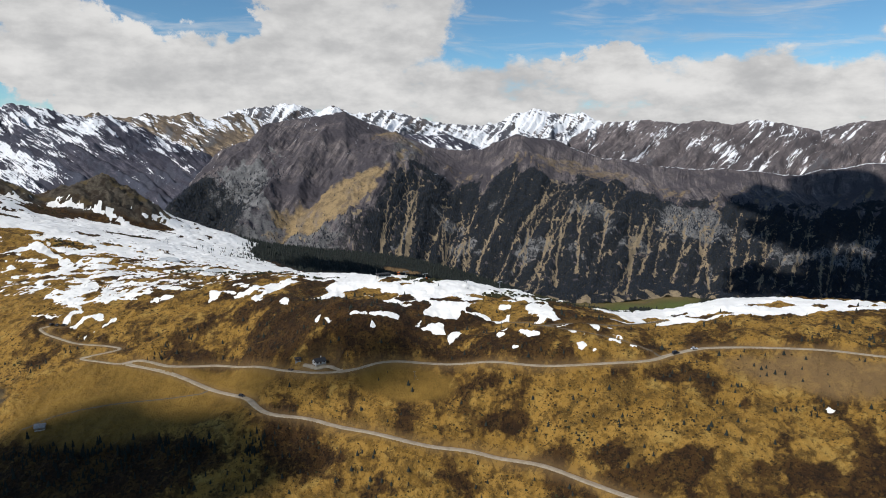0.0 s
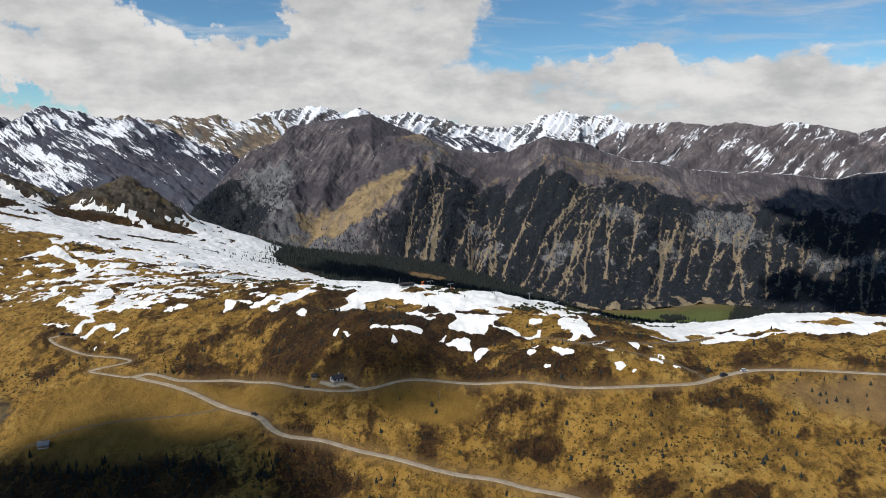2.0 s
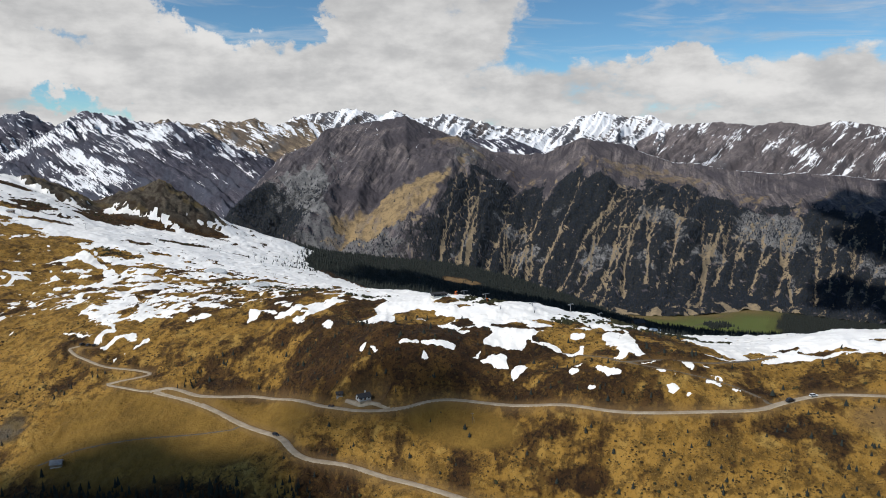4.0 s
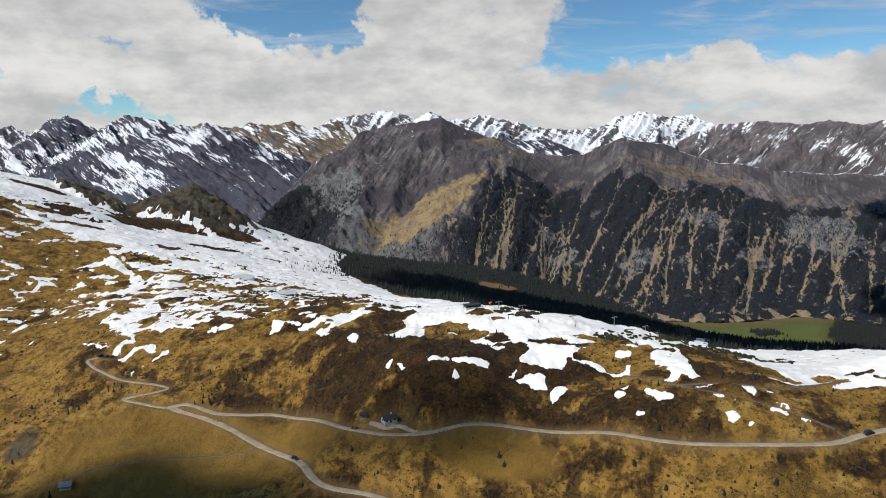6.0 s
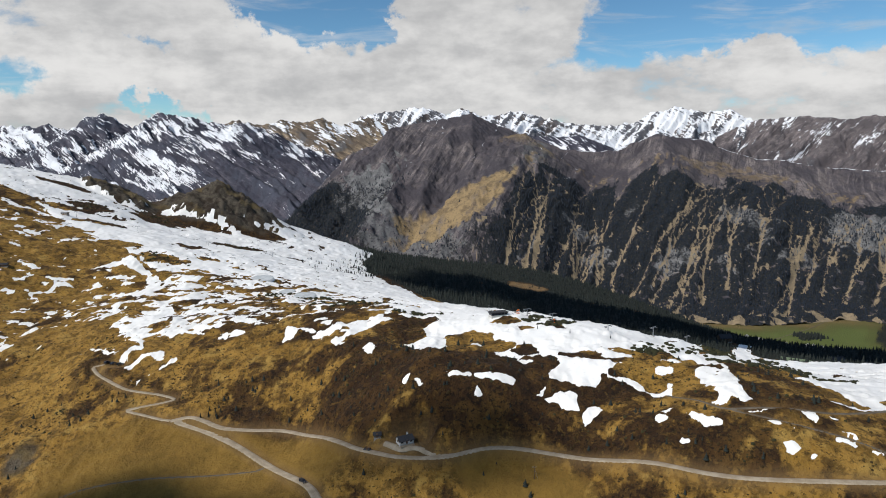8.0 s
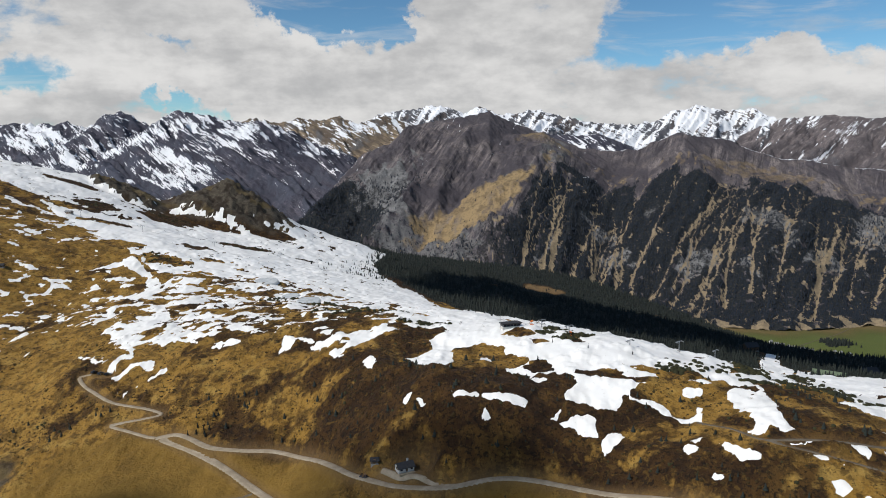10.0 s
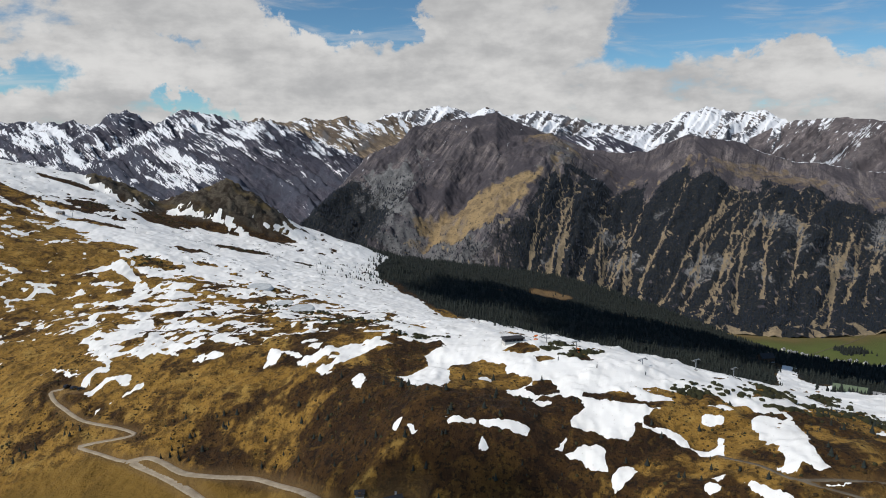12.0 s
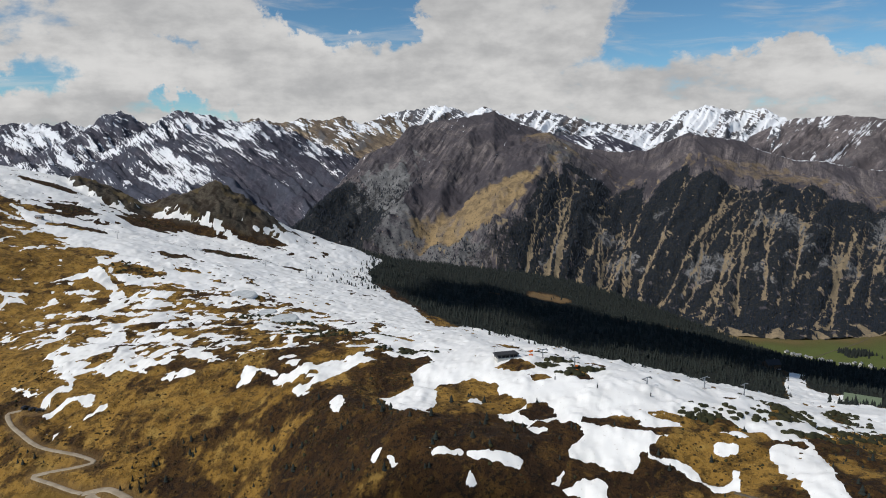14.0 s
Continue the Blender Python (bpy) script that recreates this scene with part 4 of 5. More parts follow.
def front_shape(x, y, z, v, carve, edgy, pattern):
    u, _, _, s2, r2, _, size = pattern
    wob = 26 * fbm(x, y, 120, 3, 70)
    nose, off_nose = spur_of(x + wob, y, ((240, 2790), (215, 2560), (172, 2330), (115, 2120), (60, 1900)), 250)
    left_rib, _ = spur_of(x + wob, y, ((-150, 2830), (-330, 2600), (-420, 2400), (-520, 2200), (-600, 2000)), 200)
    mid_rib, _ = spur_of(x + wob, y, ((30, 2800), (-80, 2560), (-150, 2400), (-210, 2250), (-320, 1950)), 130)
    east_rib, _ = spur_of(x + wob, y, ((700, 2660), (640, 2450), (560, 2250), (480, 2000)), 170)
    far_rib, _ = spur_of(x + wob, y, ((1040, 2500), (960, 2300), (880, 2100), (800, 1950)), 170)
    edge = 0.35 * fbm(x, y, 90, 4, 78) + 0.25 * fbm(x + 0.5 * y, y * 0.3, 30, 3, 79)
    bare, near = slide_tracks(x, y, v, 23)
    rough = fbm(x, y, 26, 4, 95, 0.6)
    gold = smoothstep(-0.12, 0.34, oval(x, z, -10, -172, 215, 60, 14) + 1.2 * edge) * smoothstep(26, -18, off_nose + 16 * edge)
    gold = gold * (0.62 + 0.38 * smoothstep(-0.25, 0.2, fbm(u, y * 0.2, 26, 4, 88, 0.6)))
    calm = np.clip(1 - 0.85 * gold - 0.35 * smoothstep(0.42, 0.12, v), 0.1, 1)
    east = smoothstep(-30, 60, off_nose)
    cut = 9 * (np.clip(near / 26, 0, 1) - 0.55) * smoothstep(0.12, 0.3, v) * (1 - 0.5 * smoothstep(0.8, 1.0, v))
    z = z + edgy + (carve * (0.45 + 0.1 * east) + cut * east + 26 * (1 - east) * (fbm(x, y, 120, 5, 94, 0.55, True) - 0.2) * smoothstep(0.04, 0.25, v)) * calm + 3.0 * rough + 96 * nose + 92 * left_rib + 66 * mid_rib + 44 * east_rib + 40 * far_rib - 36 * smoothstep(0.0, 0.12, v) * smoothstep(1.0, 0.86, v)
    gold = np.maximum(gold, 0.58 * smoothstep(0.25, 0.75, nose + 0.6 * edge) * smoothstep(0.36, 0.16, v) * smoothstep(0.03, 0.10, v))
    gold = np.maximum(gold, 0.5 * smoothstep(0.40, 0.75, oval(x, z, 900, -75, 420, 60, -10) + edge + 0.3 * fbm(u, y * 0.15, 30, 3, 82)))
    rock = 0.8 * smoothstep(-0.1, 0.45, oval(x, z, -315, -105, 125, 85, 25) + 1.5 * edge + 0.5 * rough) + 0.55 * smoothstep(0.5, 0.7, v + 0.2 * edge) * smoothstep(150, -50, x) * smoothstep(-420, -250, x)
    rock = rock + 0.5 * smoothstep(-0.2, 0.3, oval(x, z, 250, 5, 80, 45, 0) + edge) + 0.35 * smoothstep(0.06, -0.05, v) * (x < 350)
    pale = fbm(x, y * 0.8, 150, 3, 86) + 0.4 * fbm(u, y * 0.3, 26, 3, 85)
    rock = np.maximum(rock, 0.8 * smoothstep(0.10, 0.38, pale) * smoothstep(0.36, 0.50, v) * (x > 60) * smoothstep(1.0, 0.8, v))
    rock = np.maximum(rock, 0.85 * smoothstep(-0.1, 0.3, oval(x, y, 1130, 2060, 130, 150) + 1.2 * edge))
    tree_line = 0.315 + 0.10 * smoothstep(260, 60, off_nose) + 0.10 * fbm(x, y, 110, 3, 72) - 0.07 * np.clip(near / 30, 0, 1) + 0.12 * smoothstep(260, -60, x)
    wood = smoothstep(tree_line - 0.03, tree_line + 0.05, v + 0.05 * rough) * smoothstep(-10, 25, off_nose + 20 * edge)
    wood = np.maximum(wood, smoothstep(0.36, 0.5, v + 0.14 * edge) * smoothstep(-150, -280, x + 260 * (v - 0.5)))
    wood = np.maximum(wood, 0.7 * smoothstep(0.62, 0.78, v + 0.2 * edge) * (off_nose < 20))
    # grassy openings between the trees, most of them beside the tracks
    broken = fbm(x, y, 60, 3, 73)
    open_ = fbm(u, y * 0.34, 16, 3, 71, 0.66) + 0.18 * smoothstep(26, 3, near) + 0.10 * smoothstep(0.5, 1.0, v) + 0.25 * broken
    clump = smoothstep(0.36, 0.47, open_)
    streak = bare * smoothstep(0.30, 0.12, v)
    bare = bare * smoothstep(-0.70, -0.35, broken + 0.6 * fbm(x, y, 17, 3, 96))
    scar = np.clip(np.maximum(bare, 0.8 * clump), 0, 1) * smoothstep(tree_line - 0.20, tree_line - 0.02, v) * east
    gold = np.maximum(gold, 0.5 * streak * east)
    scar = np.maximum(scar, 0.7 * clump * smoothstep(0.55, 0.7, v) * (off_nose < 0))
    scar = np.maximum(scar, 0.85 * smoothstep(0.94, 0.985, v + 0.10 * edge + 0.03 * rough) * smoothstep(-0.15, 0.2, fbm(x, y, 38, 3, 93)) * (x > 380) * (x < 980))
    wood = wood * smoothstep(-0.5, -0.15, fbm(x, y, 20, 4, 84) + 0.35 * smoothstep(0.75, 0.35, v))
    wood = wood * (1 - 0.95 * scar) * (1 - 0.62 * np.clip(rock, 0, 1)) * (1 - gold) + 0.035 * smoothstep(0.3, 0.6, gold) * smoothstep(0.3, 0.5, v)
    drift = fbm(x, 0 * x, 160, 3, 74)
    gold = np.maximum(gold, 0.62 * smoothstep(0.15, 0.0, np.abs(v - tree_line + 0.06)) * smoothstep(-0.1, 0.35, fbm(u, y * 0.2, 34, 4, 87, 0.6)) * (x > 180))
    snow_line = 0.60 * smoothstep(0.010, 0.0, np.abs(v - 0.002)) * smoothstep(-0.1, 0.2, drift + 0.5 * smoothstep(350, 480, x) - 0.35 * smoothstep(620, 560, np.abs(x - 720)) * (x > 600) * (x < 860))
    snow_line = snow_line + 0.62 * smoothstep(2.5, 0.8, np.abs(s2) * size * 0.37) * smoothstep(0.55, 0.8, r2) * smoothstep(-0.1, 0.2, fbm(x, y, 70, 2, 75)) * (v < 0.36) * (x < 420)
    return z, {"gold": gold, "rock": rock, "wood": wood, "scar": scar, "snow": snow_line}


FRONT_CREST = ((-760, 2560, -390), (-631, 2650, -316), (-576, 2800, -139), (-478, 2880, -16), (-420, 2890, 10), (-362, 2900, 28), (-300, 2900, 84), (-277, 2900, 101), (-142, 2880, 119),
               (26, 2850, 145), (142, 2860, 98), (259, 2840, 52), (372, 2800, -1), (449, 2760, -9), (563, 2720, 3), (617, 2700, 25), (695, 2680, 54),
               (782, 2660, 38), (852, 2640, 34), (934, 2600, -9), (1013, 2560, -33), (1086, 2520, -41), (1192, 2480, -64), (1440, 2430, -71),
               (1547, 2380, -80), (1652, 2330, -91), (1749, 2250, -63), (1819, 2200, -48), (1882, 2150, -41), (1979, 2000, -1), (2150, 1800, 20))
def front_reach(cx, cy):
    return cy - np.interp(cx, (-800, 420, 540, 660, 740, 820, 880, 940, 1010, 1100, 1400, 2100), (1730, 1715, 1668, 1648, 1656, 1682, 1704, 1680, 1622, 1555, 1400, 1150))


_, FRONT = mountain("forested_mountain", FRONT_CREST, front_reach, -391, 1080, 230, MOUNT_FRONT,
                        "long steep mountainside of brown heath, dark spruce forest and pale slide tracks", (100, 26), front_shape, 0.20, 10)


def snowy_shape(amount, seed, rocky=0.45, fall=0.3, size=26, west=0.0, lee=0.3, bed=0.0, bare=0.0):
    """Snow in streaks that run with the ribs: more on their lee side, in the beds of the gullies, high up and (west) at one end."""
    def shape(x, y, z, v, carve, edgy, pattern):
        u, s1, r1, s2, r2, ribs, gap = pattern
        z = z + carve + edgy
        streak = fbm(u, y * 0.13, size, 4, seed, 0.62)
        patch = fbm(x, z * 1.6, size * 5.5, 3, seed + 1)
        w = amount - fall * np.clip(v, 0, 1) + 0.85 * streak + 0.55 * patch
        w = w + lee * (np.clip(s1 * 2.3, -1, 1) * 0.5 + np.clip(s2 * 2.3, -1, 1) * 0.6) + bed * (0.5 - np.abs(s2) * 2.3) + 0.6 * bed * (0.4 - np.abs(s1) * 3)
        w = w + west * smoothstep(-1300, -1900, x) * smoothstep(0.15, 0.6, v)
        w = w - bare * smoothstep(-1350, -750, x) * smoothstep(0.0, 0.35, v)
        rock = rocky + 0.5 * fbm(x, z, 90, 3, seed + 3) + 0.3 * (ribs - 0.5)
        return z, {"snow": w, "rock": rock}
    return shape


LEFT_CREST = ((-3300, 2700, 240), (-2805, 3000, 173), (-2515, 3100, 116), (-2196, 3200, 125), (-2057, 3230, 125), (-1908, 3250, 130), (-1795, 3260, 106),
              (-1725, 3270, 168), (-1690, 3270, 182), (-1630, 3270, 174), (-1610, 3270, 160), (-1531, 3280, 114), (-1461, 3290, 160), (-1411, 3300, 185), (-1332, 3300, 174), (-1196, 3320, 141),
              (-1102, 3350, 134), (-1032, 3380, 140), (-911, 3420, 92), (-813, 3450, 39), (-607, 3500, -41), (-390, 3500, -136), (-200, 3450, -220))
mountain("rocky_mountain", LEFT_CREST, (1500, 1300), -330, 600, 150, MOUNT_LEFT, "dark craggy mountain with slanting streaks of snow", (210, 90),
         snowy_shape(0.37, 81, 0.5, 0.10, 44, 0.22, 0.20, 0.0, 0.30), -0.7, 19)
MID_CREST = ((-1900, 3850, 90), (-1427, 3900, 123), (-1267, 3900, 176), (-1112, 3900, 151), (-987, 3900, 180), (-895, 3900, 162), (-787, 3900, 185),
             (-681, 3900, 142), (-543, 4000, 194), (-388, 4000, 132), (-202, 4000, 74), (106, 4000, 27), (400, 4000, -40))
mountain("rocky_mountain", MID_CREST, (700, 700), -250, 420, 90, MOUNT_MID, "brown mountain spur lightly dusted with snow", (130, 60),
         snowy_shape(0.36, 91, 0.4, 0.25, 50, 0.0, 0.25), -0.6, 16)
FAR_CREST = ((-1600, 4350, 90), (-1057, 4400, 136), (-777, 4400, 152), (-672, 4400, 212), (-499, 4400, 244), (-413, 4400, 254), (-267, 4400, 276),
             (-124, 4400, 218), (-30, 4400, 264), (78, 4400, 213), (198, 4450, 222), (306, 4450, 251), (418, 4450, 214), (620, 4450, 169), (854, 4450, 148),
             (1019, 4450, 170), (1134, 4400, 232), (1262, 4400, 261), (1424, 4400, 224), (1565, 4350, 233), (1673, 4300, 182))
mountain("snowy_mountain", FAR_CREST, (620, 620), -150, 560, 90, MOUNT_FAR, "high jagged mountain range deep in snow", (120, 75),
         snowy_shape(0.60, 101, 0.6, 0.05, 34, 0.0, 0.30), 0.4, 20)
EAST_CREST = ((1380, 4100, 60), (1530, 4180, 120), (1673, 4200, 172), (1776, 4200, 176), (1903, 4150, 192), (1998, 4100, 180), (2090, 4050, 162), (2208, 4000, 183), (2388, 3950, 156),
              (2506, 3900, 186), (2663, 3850, 162), (2857, 3800, 118), (3000, 3700, 170), (3167, 3600, 184), (3512, 3450, 190), (3800, 3100, 200))
mountain("brown_mountain", EAST_CREST, (900, 900), -260, 480, 100, MOUNT_EAST, "broad brown mountain ridge with thin slanting snow gullies", (150, 60),
         snowy_shape(0.27, 111, 0.25, 0.22, 60, 0.0, 0.12, 0.10), 0.5, 10)
BRIDGE_CREST = ((0, 3250, 60), (159, 3250, 108), (295, 3250, 68), (430, 3250, 63), (503, 3250, 68), (577, 3250, 48), (663, 3250, 9), (774, 3250, -42))
mountain("rocky_mountain", BRIDGE_CREST, (420, 420), -160, 160, 50, MOUNT_LEFT, "dark mountain shoulder behind the forested range", (110, 35),
         snowy_shape(0.26, 121, 0.4, 0.1, 22, 0.0, 0.25), -0.5, 8)


# ---- woods ----
def conifer_shape(tiers, sides, seed):
    """A slim conifer one unit high: ragged skirts of branches one above the other."""
    rng = np.random.default_rng(seed)
    pts, tris = [], []
    for k in range(tiers):
        low, high = 0.06 + 0.86 * k / tiers, min(1.0, 0.06 + 0.86 * (k + 1.75) / tiers)
        wide = 0.21 * (1 - 0.86 * k / tiers)
        base = len(pts)
        for i in range(sides):
            a = 2 * np.pi * (i + 0.5 * (k % 2)) / sides
            r = wide * rng.uniform(0.72, 1.18)
            pts.append((r * np.cos(a), r * np.sin(a), low + rng.uniform(-0.03, 0.03)))
        pts.append((rng.uniform(-0.01, 0.01), rng.uniform(-0.01, 0.01), high))
        tris += [(base + i, base + (i + 1) % sides, base + sides) for i in range(sides)]
    return np.array(pts), np.array(tris)


def scatter(name, shapes, x, y, z, high, mat, label, category, wide=1.0):
    """Many small growths as one mesh."""
    rng = np.random.default_rng(len(x))
    all_p, all_t, base = [], [], 0
    pick = rng.integers(0, len(shapes), len(x))
    for k, (pts, tris) in enumerate(shapes):
        i = np.flatnonzero(pick == k)
        a, w = rng.uniform(0, 2 * np.pi, i.size), rng.uniform(0.8, 1.25, i.size) * wide
        c, s = np.cos(a)[:, None], np.sin(a)[:, None]
        h = high[i][:, None]
        px = (pts[:, 0] * c - pts[:, 1] * s) * h * w[:, None] + x[i][:, None]
        py = (pts[:, 0] * s + pts[:, 1] * c) * h * w[:, None] + y[i][:, None]
        pz = pts[:, 2] * h + z[i][:, None]
        all_p.append(np.stack([px, py, pz], -1).reshape(-1, 3))
        all_t.append((tris[None] + (np.arange(i.size) * len(pts))[:, None, None]).reshape(-1, 3) + base)
        base += i.size * len(pts)
    pts, tris = np.vstack(all_p), np.vstack(all_t)
    me = bpy.data.meshes.new(name)
    me.vertices.add(len(pts))
    me.vertices.foreach_set("co", pts.astype(np.float32).ravel())
    me.loops.add(tris.size)
    me.loops.foreach_set("vertex_index", tris.astype(np.int32).ravel())
    me.polygons.add(len(tris))
    me.polygons.foreach_set("loop_start", np.arange(0, tris.size, 3, dtype=np.int32))
    me.update(calc_edges=True)
    me.materials.append(mat)
    return tagged(new(name, me), label, category, kind="stuff")


RNG = np.random.default_rng(7)
CONIFERS = [conifer_shape(3, 6, s) for s in range(5)]
FAR_CONIFERS = [conifer_shape(2, 4, s) for s in range(4)]

# the wood on the far side of the shoulder
tx, ty = RNG.uniform(-260, 1100, 120000), RNG.uniform(520, 1760, 120000)
keep = (wood_cover(tx, ty) > RNG.uniform(-6, 10, tx.size)) & (RNG.uniform(0, 1, tx.size) < np.clip(1.15 - np.hypot(tx, ty) / 2600, 0.3, 1))
tx, ty = tx[keep][:17000], ty[keep][:17000]
scatter("conifer_wood", CONIFERS, tx, ty, ground_height(tx, ty)[0] - 0.4, RNG.uniform(3.5, 8.5, tx.size) * (1 - 0.6 * smoothstep(0, 0.4, oval(tx, ty, 108, 1215, 46, 60))), NEEDLES,
        "dense dark green spruce forest on the shaded slope", "forest")

# the forest on the opposite mountainside
fx, fy, fz, fv, fl = FRONT
weight = np.clip(fl["wood"] - 0.08 * RNG.uniform(0, 1, fx.shape), 0, 1) * (fv > 0) * (fv < 0.99)
k = RNG.choice(fx.size, 46000, p=(weight / weight.sum()).ravel())
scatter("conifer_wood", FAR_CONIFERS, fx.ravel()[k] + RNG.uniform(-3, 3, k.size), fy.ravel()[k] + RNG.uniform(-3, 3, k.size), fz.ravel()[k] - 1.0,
        RNG.uniform(4, 9.5, k.size), HAZED_NEEDLES, "dark spruce forest in strips between slide tracks", "forest", 1.25)


# ---- clouds that stand over the valley and shade parts of it ----
CLOUD, DENSE_CLOUD, HAZY_CLOUD, THIN_CLOUD = vapour_material("cloud_vapour", 0.22), vapour_material("dense_cloud_vapour", 0.3), vapour_material("hazy_cloud_vapour", 0.40), vapour_material("thin_cloud_vapour", 0.86)


def cloud(shade_at, height, rx, ry, seed, mat=CLOUD):
    """A heap of cumulus, standing towards the sun from the place it shades."""
    rng = random.Random(seed)
    p = Vector(shade_at) + SUN_TO * ((height - shade_at[2]) / SUN_TO.z)
    bm = bmesh.new()
    for k in range(46):
        a, d = rng.uniform(0, 2 * math.pi), math.sqrt(rng.uniform(0, 1)) * 0.92
        size = (1.05 - 0.5 * d) * rng.uniform(0.26, 0.42)
        m = Matrix.Translation((math.cos(a) * d * rx, math.sin(a) * d * ry, rng.uniform(0, 0.14) * (1 - d) * rx))
        m = m @ Matrix.Diagonal((size * rx, size * ry, size * min(rx, ry) * 0.7, 1))
        bmesh.ops.create_icosphere(bm, subdivisions=2, radius=1, matrix=m)
    for v in bm.verts:
        v.co += Vector((noise.noise(v.co * (4 / rx)), noise.noise(v.co * (4 / rx) + Vector((9, 0, 0))), 0)) * rx * 0.10
        v.co.z = max(v.co.z, -0.06 * rx)
    me = bpy.data.meshes.new("cloud")
    bm.to_mesh(me)
    bm.free()
    me.materials.append(mat)
    ob = new("cloud", me)
    ob.location = p
    return tagged(ob, "white flat-bottomed cumulus cloud over the valley", "cloud", "cumulus clouds")


cloud((-165, 386, -172), 1500, 145, 62, 2, HAZY_CLOUD)
cloud((-205, 372, -185), 1600, 130, 44, 9, DENSE_CLOUD)
cloud((0, 424, -140), 1500, 72, 30, 8, THIN_CLOUD)
cloud((40, 1130, -205), 1700, 115, 150, 3, HAZY_CLOUD)
cloud((235, 1010, -215), 1700, 175, 150, 7, HAZY_CLOUD)
cloud((430, 1060, -260), 1700, 230, 150, 4, HAZY_CLOUD)
cloud((1700, 1900, -280), 2500, 400, 470, 5)
cloud((1310, 1650, -380), 2500, 270, 170, 6)


# ---- small growth on the slope ----
def shrub_shape(seed):
    """A low cushion one unit high, uneven, of 24 faces."""
    rng = np.random.default_rng(seed)
    a = np.arange(6) * np.pi / 3
    low = np.stack([np.cos(a) * rng.uniform(0.5, 0.95, 6), np.sin(a) * rng.uniform(0.5, 0.95, 6), np.full(6, -0.15)], 1)
    mid = np.stack([np.cos(a + 0.5) * rng.uniform(0.4, 0.85, 6), np.sin(a + 0.5) * rng.uniform(0.4, 0.85, 6), rng.uniform(0.35, 0.8, 6)], 1)
    top = np.array([[rng.uniform(-0.2, 0.2), rng.uniform(-0.2, 0.2), 1.0]])
    tris = []
    for i in range(6):
        j = (i + 1) % 6
        tris += [(i, j, 6 + i), (j, 6 + j, 6 + i), (6 + i, 6 + j, 12)]
    return np.vstack([low, mid, top]), np.array(tris)


SHRUBS = [shrub_shape(s) for s in range(6)]


def free_ground(x, y):
    """True where neither road, snow nor wood lies."""
    z, near = ground_height(x, y)
    return z, (near < 0.3) & (snow_depth(x, y) < -0.3) & (wood_cover(x, y) < -8)


bx, by = RNG.uniform(-330, 350, 70000), RNG.uniform(300, 640, 70000)
dense = 0.42 + 0.9 * fbm(bx, by, 48, 4, 21) + 0.5 * fbm(bx, by, 12, 3, 28)
for cx, cy, rx, ry in ((-112, 438, 84, 32), (-148, 440, 70, 46), (38, 403, 38, 14), (272, 333, 62, 16), (-15, 424, 22, 8)):
    dense = dense - 1.5 * smoothstep(-0.1, 0.3, oval(bx, by, cx, cy, rx, ry, -15))
for cx, cy, rx, ry, turn in ((140, 345, 75, 22, -24), (20, 386, 42, 13, -20), (250, 316, 16, 9, 0), (-38, 474, 60, 26, -6), (165, 505, 16, 14, 0), (120, 490, 22, 10, 0)):
    dense = dense + 0.4 * smoothstep(0, 0.5, oval(bx, by, cx, cy, rx, ry, turn))
k = np.flatnonzero(RNG.uniform(0, 1, bx.size) < np.clip(dense, 0, 1) ** 2)
bz, ok = free_ground(bx[k], by[k])
bx, by, bz = bx[k][ok], by[k][ok], bz[ok]
half = RNG.uniform(0, 1, bx.size) < 0.72
scatter("dwarf_shrubs", SHRUBS, bx[half][:12000], by[half][:12000], bz[half][:12000], 0.16 + 0.5 * RNG.uniform(0, 1, bx[half][:12000].size) ** 2, SHRUB,
        "low brown and olive dwarf shrubs and heather tufts on the pasture", "shrubs", 1.7)
few = ~half
scatter("juniper_bushes", SHRUBS, bx[few][:900], by[few][:900], bz[few][:900], 0.3 + 0.6 * RNG.uniform(0, 1, bx[few][:900].size) ** 2, JUNIPER,
        "dark green juniper and dwarf pine bushes on the slope", "shrubs", 1.3)
yx, yy = RNG.uniform(-240, 340, 2600), RNG.uniform(305, 500, 2600)
yz, ok = free_ground(yx, yy)
ok &= (oval(yx, yy, -112, 438, 84, 32, -8) < 0) & (oval(yx, yy, -148, 440, 70, 46, -10) < 0) & (RNG.uniform(0, 1, yx.size) < np.clip(0.35 + fbm(yx, yy, 40, 3, 29), 0, 1))
scatter("young_spruces", CONIFERS, yx[ok][:700], yy[ok][:700], yz[ok][:700] - 0.1, RNG.uniform(1.2, 3.6, yx[ok][:700].size), NEEDLES,
        "scattered young dark green spruces on the pasture", "saplings", 1.5)
# dwarf pines on the islands in the snow
px, py = [], []
for cx, cy, rx, ry in ((160, 515, 9, 7), (172, 493, 11, 6), (158, 530, 10, 16), (148, 500, 8, 9), (212, 572, 9, 14), (222, 590, 8, 8), (151, 472, 8, 6), (196, 505, 9, 16), (110, 482, 7, 3), (52, 532, 4, 4), (64, 520, 5, 5), (176, 560, 8, 10), (-150, 690, 14, 10), (-105, 660, 14, 8), (-85, 615, 12, 8), (152, 501, 8, 5), (120, 490, 14, 6), (190, 486, 10, 5), (205, 470, 12, 6), (62, 545, 6, 6), (56, 575, 7, 7), (72, 528, 6, 4), (-20, 560, 16, 7), (-60, 600, 22, 10),
                       (-288, 1002, 26, 20), (-425, 1083, 30, 18), (-297, 800, 20, 12), (-481, 1006, 20, 20)):
    px.append(RNG.normal(cx, rx * 0.6, 34))
    py.append(RNG.normal(cy, ry * 0.6, 34))
px, py = np.concatenate(px), np.concatenate(py)
